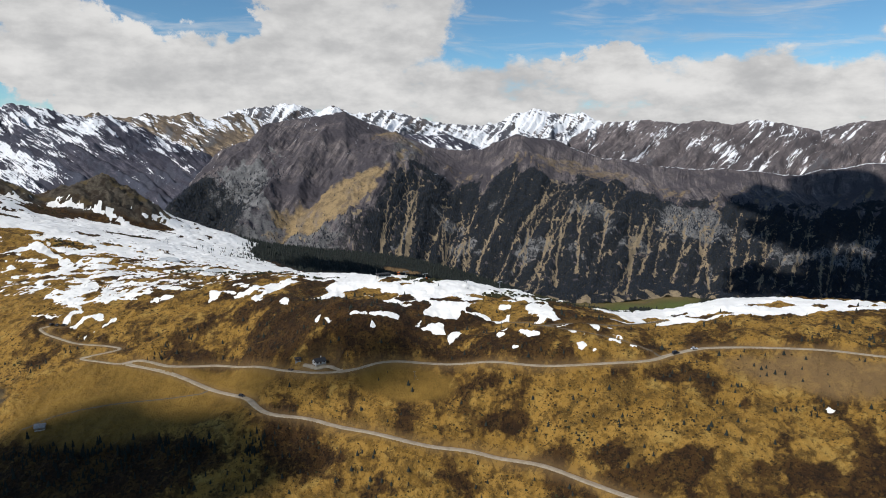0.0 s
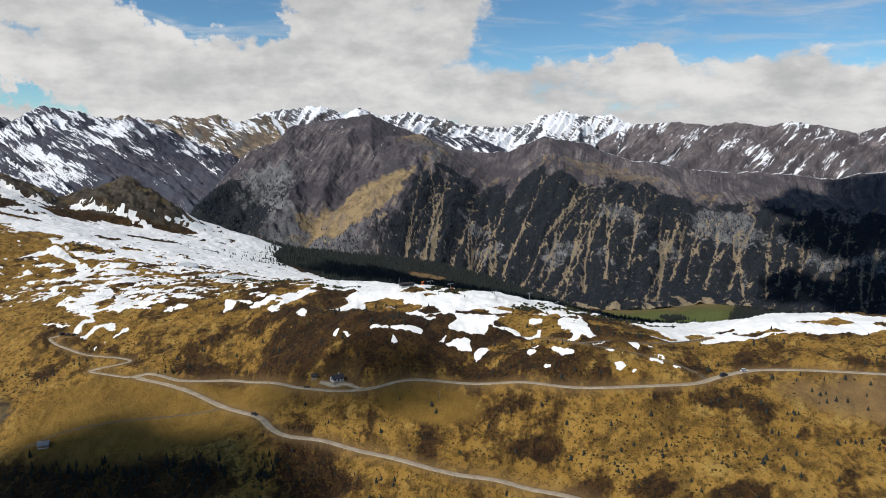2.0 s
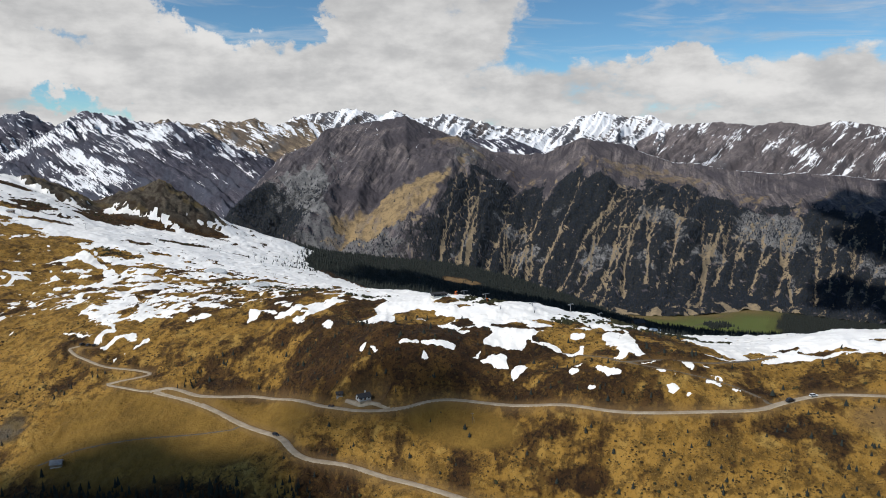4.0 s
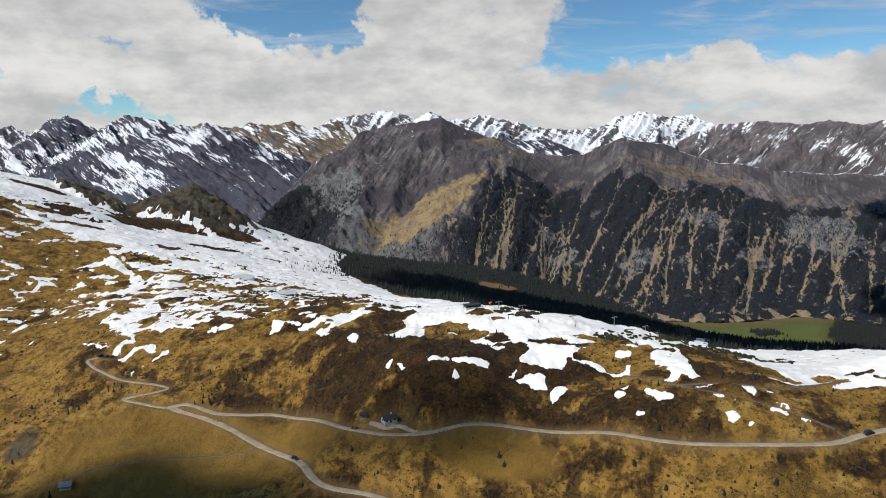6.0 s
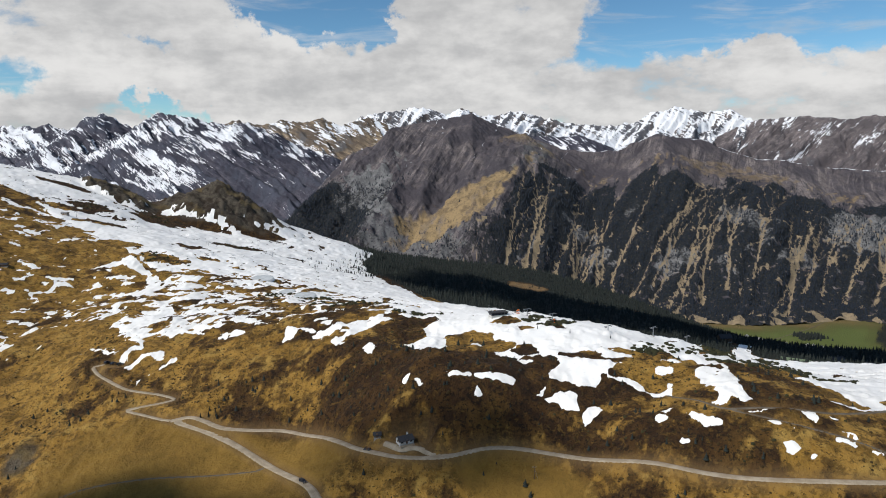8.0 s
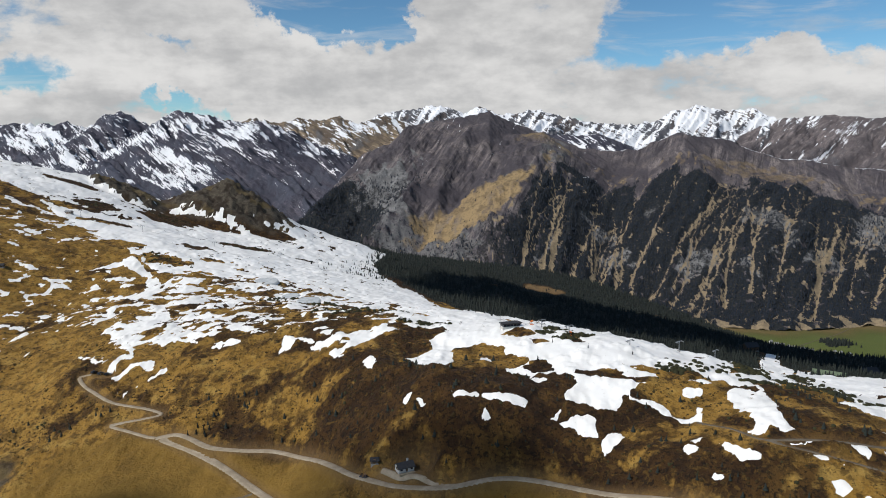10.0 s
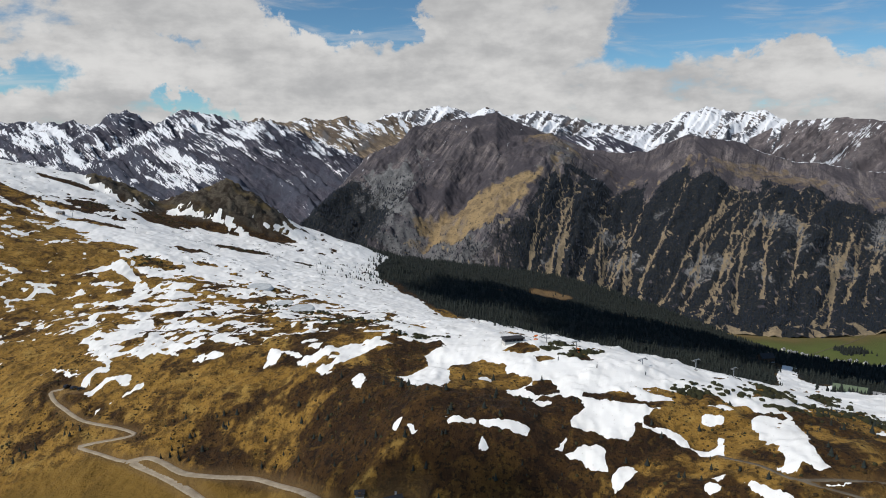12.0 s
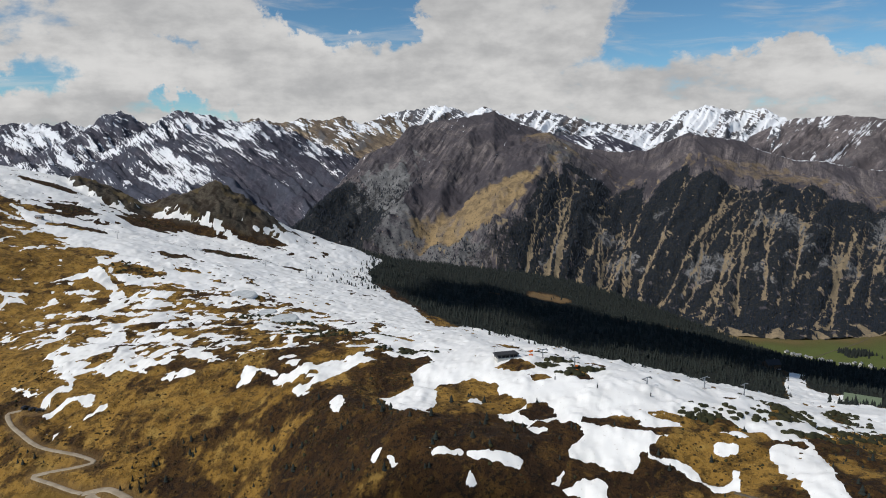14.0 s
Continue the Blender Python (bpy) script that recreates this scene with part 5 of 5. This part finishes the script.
scatter("dwarf_pines", SHRUBS, px, py, ground_height(px, py)[0], RNG.uniform(0.7, 1.7, px.size), JUNIPER,
        "dark dwarf pine thickets that stand out of the melting snow", "shrubs", 1.5)
cx, cy = RNG.normal(728, 13, 170), RNG.normal(1552, 10, 170)
scatter("conifer_wood", CONIFERS, cx, cy, ground_height(cx, cy)[0] - 0.3, RNG.uniform(6, 11, cx.size), NEEDLES,
        "small dark spruce wood on the valley meadow", "forest", 1.4)
# lone conifers along the wood's upper edge
ex, ey = RNG.normal(-125, 26, 260), RNG.uniform(960, 1180, 260)
ex, ey = np.r_[ex, RNG.uniform(20, 210, 130)], np.r_[ey, RNG.normal(768, 20, 130)]
scatter("young_spruces", CONIFERS, ex, ey, ground_height(ex, ey)[0] - 0.2, RNG.uniform(1.8, 5.5, ex.size), NEEDLES,
        "single dark conifers at the edge of the snow", "saplings", 1.2)


# ---- buildings and other things ----
def part(name, bm, mat, parent=None, label=""):
    """Links a bmesh as one mesh object, under a thing or a part."""
    bmesh.ops.recalc_face_normals(bm, faces=bm.faces)
    me = bpy.data.meshes.new(name)
    bm.to_mesh(me)
    bm.free()
    me.materials.append(mat)
    ob = new(name, me)
    ob.parent = parent
    return tagged(ob, label) if label else ob


def block(x0, x1, y0, y1, z0, z1, bevel=0.0, bm=None):
    bm = bm or bmesh.new()
    m = Matrix.Translation(((x0 + x1) / 2, (y0 + y1) / 2, (z0 + z1) / 2)) @ Matrix.Diagonal((x1 - x0, y1 - y0, z1 - z0, 1))
    made = bmesh.ops.create_cube(bm, size=1, matrix=m)
    if bevel:
        edges = list({e for v in made["verts"] for e in v.link_edges})
        bmesh.ops.bevel(bm, geom=edges, offset=bevel, segments=2, affect="EDGES")
    return bm


def tube(a, b, r0, r1=None, sides=8, bm=None):
    bm = bm or bmesh.new()
    a, b = Vector(a), Vector(b)
    m = Matrix.Translation((a + b) / 2) @ (b - a).to_track_quat("Z", "Y").to_matrix().to_4x4()
    bmesh.ops.create_cone(bm, cap_ends=True, segments=sides, radius1=r0, radius2=r0 if r1 is None else r1, depth=(b - a).length, matrix=m)
    return bm


def gable_body(w, d, eave, ridge):
    """Walls of a house with its ridge along x."""
    bm = bmesh.new()
    prof = [(-d / 2, 0), (d / 2, 0), (d / 2, eave), (0, ridge), (-d / 2, eave)]
    ends = [[bm.verts.new((x, y, z)) for y, z in prof] for x in (-w / 2, w / 2)]
    bm.faces.new(ends[0])
    bm.faces.new(ends[1][::-1])
    for i in range(5):
        j = (i + 1) % 5
        bm.faces.new((ends[0][j], ends[0][i], ends[1][i], ends[1][j]))
    return bm


def roof_slope(w, d, eave, ridge, side, over=0.5, thick=0.22):
    """One slope of a gable roof, with its overhang and thickness."""
    bm = bmesh.new()
    fall = (ridge - eave) / (d / 2)
    y1 = d / 2 + over
    low, high = ridge - fall * y1, ridge + 0.02
    pts = []
    for x in (-w / 2 - over, w / 2 + over):
        pts.append([bm.verts.new((x, side * y, z + up)) for y, z, up in ((0, high, 0), (y1, low, 0), (y1, low, thick), (0, high, thick))])
    bm.faces.new(pts[0])
    bm.faces.new(pts[1][::-1])
    for i in range(4):
        j = (i + 1) % 4
        bm.faces.new((pts[0][j], pts[0][i], pts[1][i], pts[1][j]))
    return bm


WHITE_WALL = plain_material("white_render", (0.62, 0.60, 0.56), 0.9, 0, 0.1, 0.6)
DARK_ROOF = plain_material("weathered_roof", (0.040, 0.040, 0.043), 0.95, 0, 0.3, 1.2)
GREY_ROOF = plain_material("grey_sheet_roof", (0.26, 0.26, 0.26), 0.5, 0.2, 0.2, 0.8)
GREEN_ROOF = plain_material("green_sheet_roof", (0.105, 0.135, 0.085), 0.6, 0, 0.15, 0.5)
BROWN_WOOD = plain_material("brown_timber", (0.14, 0.085, 0.05), 0.8, 0, 0.35, 1.5)
GREY_WOOD = plain_material("grey_timber", (0.20, 0.17, 0.14), 0.85, 0, 0.3, 1.5)
CONCRETE = plain_material("concrete", (0.38, 0.37, 0.35), 0.9, 0, 0.15, 0.8)
STEEL = plain_material("galvanised_steel", (0.30, 0.31, 0.32), 0.45, 0.6, 0.15, 2.0)
ORANGE = plain_material("orange_paint", (0.62, 0.16, 0.03), 0.5, 0, 0.1, 2.0)
BLACK_PAINT = plain_material("dark_car_paint", (0.025, 0.027, 0.032), 0.3, 0, 0.2, 1.0)
WHITE_PAINT = plain_material("white_car_paint", (0.70, 0.71, 0.72), 0.3, 0, 0.05, 1.0)
RUBBER = plain_material("tyre_rubber", (0.02, 0.02, 0.02), 0.9)
GLASS = plain_material("window_glass", (0.03, 0.035, 0.045), 0.08, 0, 0.1, 1.0)


def spot(x, y, sink=0.0):
    return float(ground_height(x, y)[0][0]) - sink


def house(name, x, y, turn, w, d, eave, ridge, walls, roof, label, category, windows=3, chimney=True, door=True, sink=0.3, group="", z=None):
    root = new(name)
    root.matrix_world = pose(x, y, spot(x, y, sink) if z is None else z, 0, 0, turn)
    tagged(root, label, category, group)
    part("plinth", block(-w / 2 - 0.06, w / 2 + 0.06, -d / 2 - 0.06, d / 2 + 0.06, -2.5, 0.45), CONCRETE, root)
    part("wall", gable_body(w, d, eave, ridge), walls, root)
    for side in (-1, 1):
        part("roof", roof_slope(w, d, eave, ridge, side), roof, root)
    if chimney:
        stack = part("chimney", block(w * 0.18, w * 0.18 + 0.6, 0.3, 0.9, ridge - 0.9, ridge + 0.9), walls, root)
        part("cap", block(w * 0.18 - 0.1, w * 0.18 + 0.7, 0.2, 1.0, ridge + 0.9, ridge + 1.05), CONCRETE, stack)
    for side in (-1, 1):
        for i in range(windows):
            cx = -w / 2 + (i + 0.5) * w / windows
            if door and side == -1 and i == windows // 2:
                continue
            y0, y1 = sorted((side * (d / 2 - 0.04), side * (d / 2 + 0.06)))
            win = part("window", block(cx - 0.6, cx + 0.6, y0, y1, 1.05, 2.15), BROWN_WOOD, root)
            g0, g1 = sorted((side * (d / 2 + 0.05), side * (d / 2 + 0.09)))
            part("pane", block(cx - 0.48, cx + 0.48, g0, g1, 1.15, 2.05), GLASS, win)
    for end in (-1, 1):
        x0, x1 = sorted((end * (w / 2 - 0.04), end * (w / 2 + 0.06)))
        win = part("window", block(x0, x1, -0.7, 0.7, 1.05, 2.2), BROWN_WOOD, root)
        g0, g1 = sorted((end * (w / 2 + 0.05), end * (w / 2 + 0.09)))
        part("pane", block(g0, g1, -0.57, 0.57, 1.15, 2.1), GLASS, win)
    if door:
        part("door", block(-0.5, 0.5, -d / 2 - 0.08, -d / 2 + 0.04, 0.45, 2.45), BROWN_WOOD, root, "brown timber door")
    return root


hut_z = YARDS[0][4] + 0.05
hut = house("mountain_hut", -14.5, 427.6, 30, 6.9, 4.6, 2.2, 3.7, WHITE_WALL, DARK_ROOF, "white rendered mountain hut with dark gable roof beside the gravel road", "hut", z=hut_z)
part("terrace", block(-3.7, 3.6, -3.6, -2.38, -0.4, 0.08), ROAD, hut, "pale gravel terrace")

house("shed", -28.0, 431.5, 10, 3.2, 2.6, 1.8, 2.6, GREY_WOOD, DARK_ROOF, "small dark timber shed behind the hut", "shed", 1, False, sink=1.5)
house("shed", -32, 427.6, -30, 2.6, 1.6, 1.2, 1.6, BROWN_WOOD, DARK_ROOF, "low brown timber shelter on the bank above the road", "shed", 1, False, sink=0.9)
house("barn", -180, 424, 12, 5.4, 4.2, 2.1, 3.6, GREY_WOOD, GREY_ROOF, "small grey barn with pale sheet roof in the lower field", "barn", 1, False)

house("hut", -404, 717, 20, 7.5, 5.0, 2.0, 3.4, BROWN_WOOD, DARK_ROOF, "low dark timber hut on the high pasture", "hut", 2, False, sink=0.8)

# the top station of the chairlift
root = new("lift_station")
root.matrix_world = pose(33.5, 537.5, spot(33.5, 537.5, 0.2), 0, 0, 22)
tagged(root, "low lift station with dark roof and white base on snow", "building")
part("base", block(-5.4, 5.4, -2.4, 2.4, -1.5, 1.5, 0.05), WHITE_WALL, root, "white base wall")
part("glazing", block(-5.3, 5.3, -2.3, 2.3, 1.5, 2.7), GLASS, root, "dark band of windows")
for k in range(6):
    part("mullion", block(-5.35 + k * 2.1, -5.2 + k * 2.1, -2.42, -2.28, 1.5, 2.7), STEEL, root)
part("roof", block(-5.9, 5.9, -3.0, 3.0, 2.7, 3.35, 0.2), DARK_ROOF, root, "dark rounded roof")
part("mast", tube((-6.6, -1.0, -1), (-6.6, -1.0, 8), 0.09), STEEL, root)

# lodges at the wood's edge
house("lodge", 333, 781, -28, 26, 13, 4.6, 9.0, WHITE_WALL, GREEN_ROOF, "long lodge with pale green sheet roof beside the piste", "lodge", 6, False)
house("lodge", 352, 768, -28, 13, 9, 4.2, 7.4, CONCRETE, GREY_ROOF, "grey annex with flat-pitched sheet roof", "lodge", 4, False)
house("chalet", 454, 937, 12, 20, 13, 6.0, 11.0, BROWN_WOOD, DARK_ROOF, "large brown timber chalet at the foot of the piste", "chalet", 6)
house("chalet", 480, 925, 24, 14, 10, 5.0, 9.0, BROWN_WOOD, GREY_ROOF, "smaller timber chalet with grey roof at the foot of the piste", "chalet", 4)
house("chalet", 317, 925, 15, 15, 10, 5.0, 9.0, BROWN_WOOD, DARK_ROOF, "brown timber chalet among spruces at the piste", "chalet", 4)
house("lift_shelter", -466, 921, -10, 8, 4.5, 2.6, 3.8, GREY_WOOD, GREY_ROOF, "grey valley-side shelter of the ski lift on the upper snow", "shelter", 3, False)

# the village on the valley floor
first = house("village_house", 600, 1556, 15, 6.4, 4.8, 3.0, 4.8, WHITE_WALL, GREY_ROOF, "white village house with grey gable roof on the valley floor", "house", 4, True, True, 0.2, "village houses")
rng = random.Random(5)
for k in range(26):
    if k < 13:
        px, py = 598 + k * 5.5 + rng.uniform(-6, 6), 1552 - k * 5.2 + rng.uniform(-9, 9)
    else:
        px, py = 668 + (k - 13) * 6.5 + rng.uniform(-6, 6), 1490 - (k - 13) * 3.0 + rng.uniform(-16, 16)
    copy_thing(first, pose(px, py, spot(px, py, 0.2), 0, 0, rng.choice((15, 105, 40, -20)) + rng.uniform(-8, 8)))


# ---- ski slope gear ----
def lift_tower(x, y, turn, high, label):
    root = new("lift_tower")
    root.matrix_world = pose(x, y, spot(x, y, 0.3), 0, 0, turn)
    tagged(root, label, "lift tower", "lift towers")
    part("footing", block(-0.8, 0.8, -0.8, 0.8, -0.6, 0.7, 0.08), CONCRETE, root)
    part("mast", tube((0, 0, 0), (0, 0, high), 0.30, 0.2, 10), STEEL, root)
    part("crossarm", block(-2.4, 2.4, -0.16, 0.16, high - 0.2, high + 0.15, 0.03), STEEL, root)
    for side in (-1, 1):
        roller = part("sheave_frame", block(side * 2.3 - 0.1, side * 2.3 + 0.1, -1.0, 1.0, high - 0.55, high - 0.22), STEEL, root)
        for k in range(4):
            part("sheave", tube((side * 2.3 - 0.12, -0.75 + k * 0.5, high - 0.6), (side * 2.3 + 0.12, -0.75 + k * 0.5, high - 0.6), 0.2, None, 10), RUBBER, roller)


for x, y, turn, high in ((126, 528, 40, 6.0), (159, 568, 40, 7.5), (95, 508, 40, 4.0), (52, 545, 30, 5.0), (66, 530, 30, 5.0), (-457, 929, -20, 8), (-379, 921, -15, 8),
                         (-300, 935, -15, 7), (-230, 961, -15, 7), (-190, 985, -15, 7)):
    lift_tower(x, y, turn, high, "grey steel lift tower with crossarm standing on the snow")


def snow_gun(x, y, turn):
    root = new("snow_gun")
    root.matrix_world = pose(x, y, spot(x, y) + 0.3, 0, 0, turn)
    tagged(root, "orange snow gun on a sledge on the piste", "snow gun", "snow guns")
    part("sledge", block(-0.9, 0.9, -0.7, 0.7, -0.8, 0.35, 0.06), ORANGE, root)
    part("post", tube((0, 0, 0.3), (0, 0, 1.5), 0.12), STEEL, root)
    barrel = part("barrel", tube((-0.8, 0, 1.7), (0.8, 0, 2.1), 0.55, 0.48, 14), ORANGE, root)
    part("nozzle_ring", tube((0.78, 0, 2.09), (0.95, 0, 2.13), 0.52, 0.52, 14), STEEL, barrel)


snow_gun(46, 542, 20)
snow_gun(66, 525, 200)


def snow_lance(x, y):
    root = new("snow_lance")
    root.matrix_world = pose(x, y, spot(x, y) + 0.4)
    tagged(root, "dark padded snow lance standing in the piste", "snow lance", "snow lances")
    part("pad", tube((0, 0, -0.8), (0, 0, 1.5), 0.28, 0.22, 10), BLACK_PAINT, root)
    part("pipe", tube((0, 0, 1.5), (0.15, 0, 2.6), 0.07), STEEL, root)


for x, y in ((55, 510), (72, 498.5), (94, 496), (150, 545), (205, 545)):
    snow_lance(x, y)


def power_pole(x, y, turn, high):
    """A tarred timber pole with its crossarm, insulators and stay."""
    root = new("power_pole")
    root.matrix_world = pose(x, y, spot(x, y, 0.2), 0, 0, turn)
    tagged(root, "dark tarred timber power pole on the pasture below the road", "pole")
    part("post", tube((0, 0, -0.4), (0, 0, high), 0.17, 0.12, 9), BARK, root)
    arm = part("crossarm", block(-0.9, 0.9, -0.07, 0.07, high - 0.7, high - 0.54, 0.02), GREY_WOOD, root)
    for k in (-0.75, 0.75):
        part("insulator", tube((k, 0, high - 0.54), (k, 0, high - 0.28), 0.06, 0.04, 8), WHITE_WALL, arm)
    part("stay", tube((0, 0, high - 0.9), (1.6, -0.9, -0.3), 0.04, 0.04, 6), STEEL, root)


power_pole(43.8, 403.9, 15, 6.2)


def ice_pond(x, y, rx, ry, turn, label):
    """A shallow meltwater pond, frozen grey, with a low uneven rim of wet snow."""
    a = np.linspace(0, 2 * np.pi, 41)[None]
    r = np.array([0.0, 0.4, 0.8, 1.0, 1.12, 1.3])[:, None]
    wob = 1 + 0.16 * fbm(np.cos(a) * 9 + x, np.sin(a) * 9 + y, 7, 3, 55)
    c, s = math.cos(radians(turn)), math.sin(radians(turn))
    px, py = r * np.cos(a) * rx * wob, r * np.sin(a) * ry * wob
    qx, qy = x + px * c - py * s, y + px * s + py * c
    level = float(np.percentile(ground_height(qx.ravel(), qy.ravel())[0], 70)) + 1.0
    z = level + np.array([0, 0, 0, 0.02, 0.22, -2.2])[:, None] + 0 * qx
    return tagged(sheet("frozen_pond", qx, qy, z, ICE), label, "pond", "ponds on the snow")


def ice_material():
    m, t, b = material("wet_grey_ice", 0.35)
    n, f = grain(t, 0.25, 5, 0.6), grain(t, 1.4, 4, 0.6)
    col = blend(t, ramp(t, n, 0.35, 0.65), (0.40, 0.42, 0.42), (0.60, 0.61, 0.60))
    link(t, blend(t, ramp(t, f, 0.55, 0.75), col, (0.34, 0.35, 0.34)), b.inputs["Base Color"])
    return m


ICE = ice_material()
ice_pond(-183, 764, 9, 15, 20, "pale grey frozen pond sunk in the snowfield")
ice_pond(-122, 682, 8, 11, 10, "grey frozen meltwater pond among brown hummocks")
ice_pond(-145, 712, 6, 9, 0, "small frozen pond between snow and heath")

# ---- cars ----
def car(x, y, turn, paint, label, long=4.4, high=1.5, z=None):
    root = new("car")
    root.matrix_world = pose(x, y, (spot(x, y) + 0.32) if z is None else z, 0, 0, turn)
    tagged(root, label, "car", "parked cars")
    h = long / 2
    body = block(-h, h, -0.86, 0.86, 0.32, 0.86, 0.14)
    part("body", body, paint, root)
    bm = bmesh.new()
    lo = [bm.verts.new(p) for p in ((-h * 0.92, -0.8, 0.84), (h * 0.52, -0.8, 0.84), (h * 0.52, 0.8, 0.84), (-h * 0.92, 0.8, 0.84))]
    hi = [bm.verts.new(p) for p in ((-h * 0.72, -0.64, high), (h * 0.16, -0.64, high), (h * 0.16, 0.64, high), (-h * 0.72, 0.64, high))]
    bm.faces.new(hi)
    for i in range(4):
        j = (i + 1) % 4
        bm.faces.new((lo[i], lo[j], hi[j], hi[i]))
    cabin = part("cabin", bm, GLASS, root, "dark tinted glazing")
    part("roof_panel", block(-h * 0.73, h * 0.17, -0.65, 0.65, high - 0.02, high + 0.05), paint, cabin)
    for px in (-h * 0.62, h * 0.62):
        for py in (-0.8, 0.8):
            wheel = part("wheel", tube((px, py - 0.11, 0.32), (px, py + 0.11, 0.32), 0.33, None, 14), RUBBER, root)
            part("rim", tube((px, py - 0.13, 0.32), (px, py + 0.13, 0.32), 0.19, None, 10), STEEL, wheel)
    for py in (-0.6, 0.6):
        part("headlight", block(h - 0.06, h + 0.02, py - 0.16, py + 0.16, 0.58, 0.72), WHITE_PAINT, root)


car(198.5, 374.6, 20, BLACK_PAINT, "dark parked van on the gravel road", 5.4, 1.9)
car(212.5, 378.4, 12, WHITE_PAINT, "white parked car at the roadside", 4.4)
for k, (x, y) in enumerate(((-212.0, 531.5), (-207.6, 530.9), (-202.5, 529.5))):
    car(x, y, 78 if k < 2 else 30, BLACK_PAINT, "dark car on the gravel parking place at the bend", 4.3)
car(-62, 422.2, -36, BLACK_PAINT, "dark car on the lower gravel road", 4.4)


# ---- trees that stand by themselves ----
def spruce_crown(high, seed, tiers=9, sides=9):
    """Ragged drooping skirts of branches."""
    rng = random.Random(seed)
    bm = bmesh.new()
    for k in range(tiers):
        f = k / tiers
        low, top = high * (0.10 + 0.84 * f), high * min(1.0, 0.10 + 0.84 * f + 0.22)
        wide = high * 0.20 * (1 - f) ** 0.85 + 0.05
        tip = bm.verts.new((rng.uniform(-0.03, 0.03) * high * 0.3, rng.uniform(-0.03, 0.03) * high * 0.3, top))
        ring = []
        for i in range(sides * 2):
            a = math.pi * i / sides + rng.uniform(-0.12, 0.12)
            r = wide * (rng.uniform(0.85, 1.2) if i % 2 else rng.uniform(0.45, 0.65))
            ring.append(bm.verts.new((r * math.cos(a), r * math.sin(a), low + (0.0 if i % 2 else 0.05) * high + rng.uniform(-0.02, 0.02) * high)))
        for i in range(sides * 2):
            bm.faces.new((ring[i], ring[(i + 1) % (sides * 2)], tip))
    return bm


def spruce(high, seed, x, y, label):
    root = new("spruce")
    root.matrix_world = pose(x, y, spot(x, y, 0.15), 0, 0, seed * 40)
    tagged(root, label, "tree", "spruces on the lower slope")
    part("trunk", tube((0, 0, -0.5), (0, 0, high * 0.9), high * 0.022, 0.02, 7), BARK, root)
    part("crown", spruce_crown(high, seed), NEEDLES, root)
    return root


MODELS = [spruce(h, s, x, y, "dark green spruce on the shaded lower slope") for h, s, x, y in
          ((8.5, 1, -106, 400), (6.5, 2, -102, 398), (9.5, 3, -90, 393), (7.2, 4, -84, 391))]
rng = random.Random(11)
GROVES = ((-176, 403, 24, 7, 44), (-146, 399, 18, 7, 36), (-122, 393, 10, 8, 20), (-104, 396, 5, 5, 8), (-84, 389, 11, 6, 34), (-50, 381, 11, 7, 34), (-150, 384, 40, 10, 60),
          (-60, 368, 24, 8, 18), (-124, 476, 7, 3, 8), (250, 318, 9, 4, 8))
for cx, cy, rx, ry, count in GROVES:
    for k in range(count):
        x, y = cx + rng.gauss(0, 0.55) * rx, cy + rng.gauss(0, 0.55) * ry
        s = rng.uniform(0.35, 0.72) if cy < 410 and cx < 200 else rng.uniform(0.25, 0.45)
        tree = copy_thing(rng.choice(MODELS), pose(x, y, spot(x, y, 0.15), 0, 0, rng.uniform(0, 360)))
        tree.scale = (s, s, s * rng.uniform(0.9, 1.15))
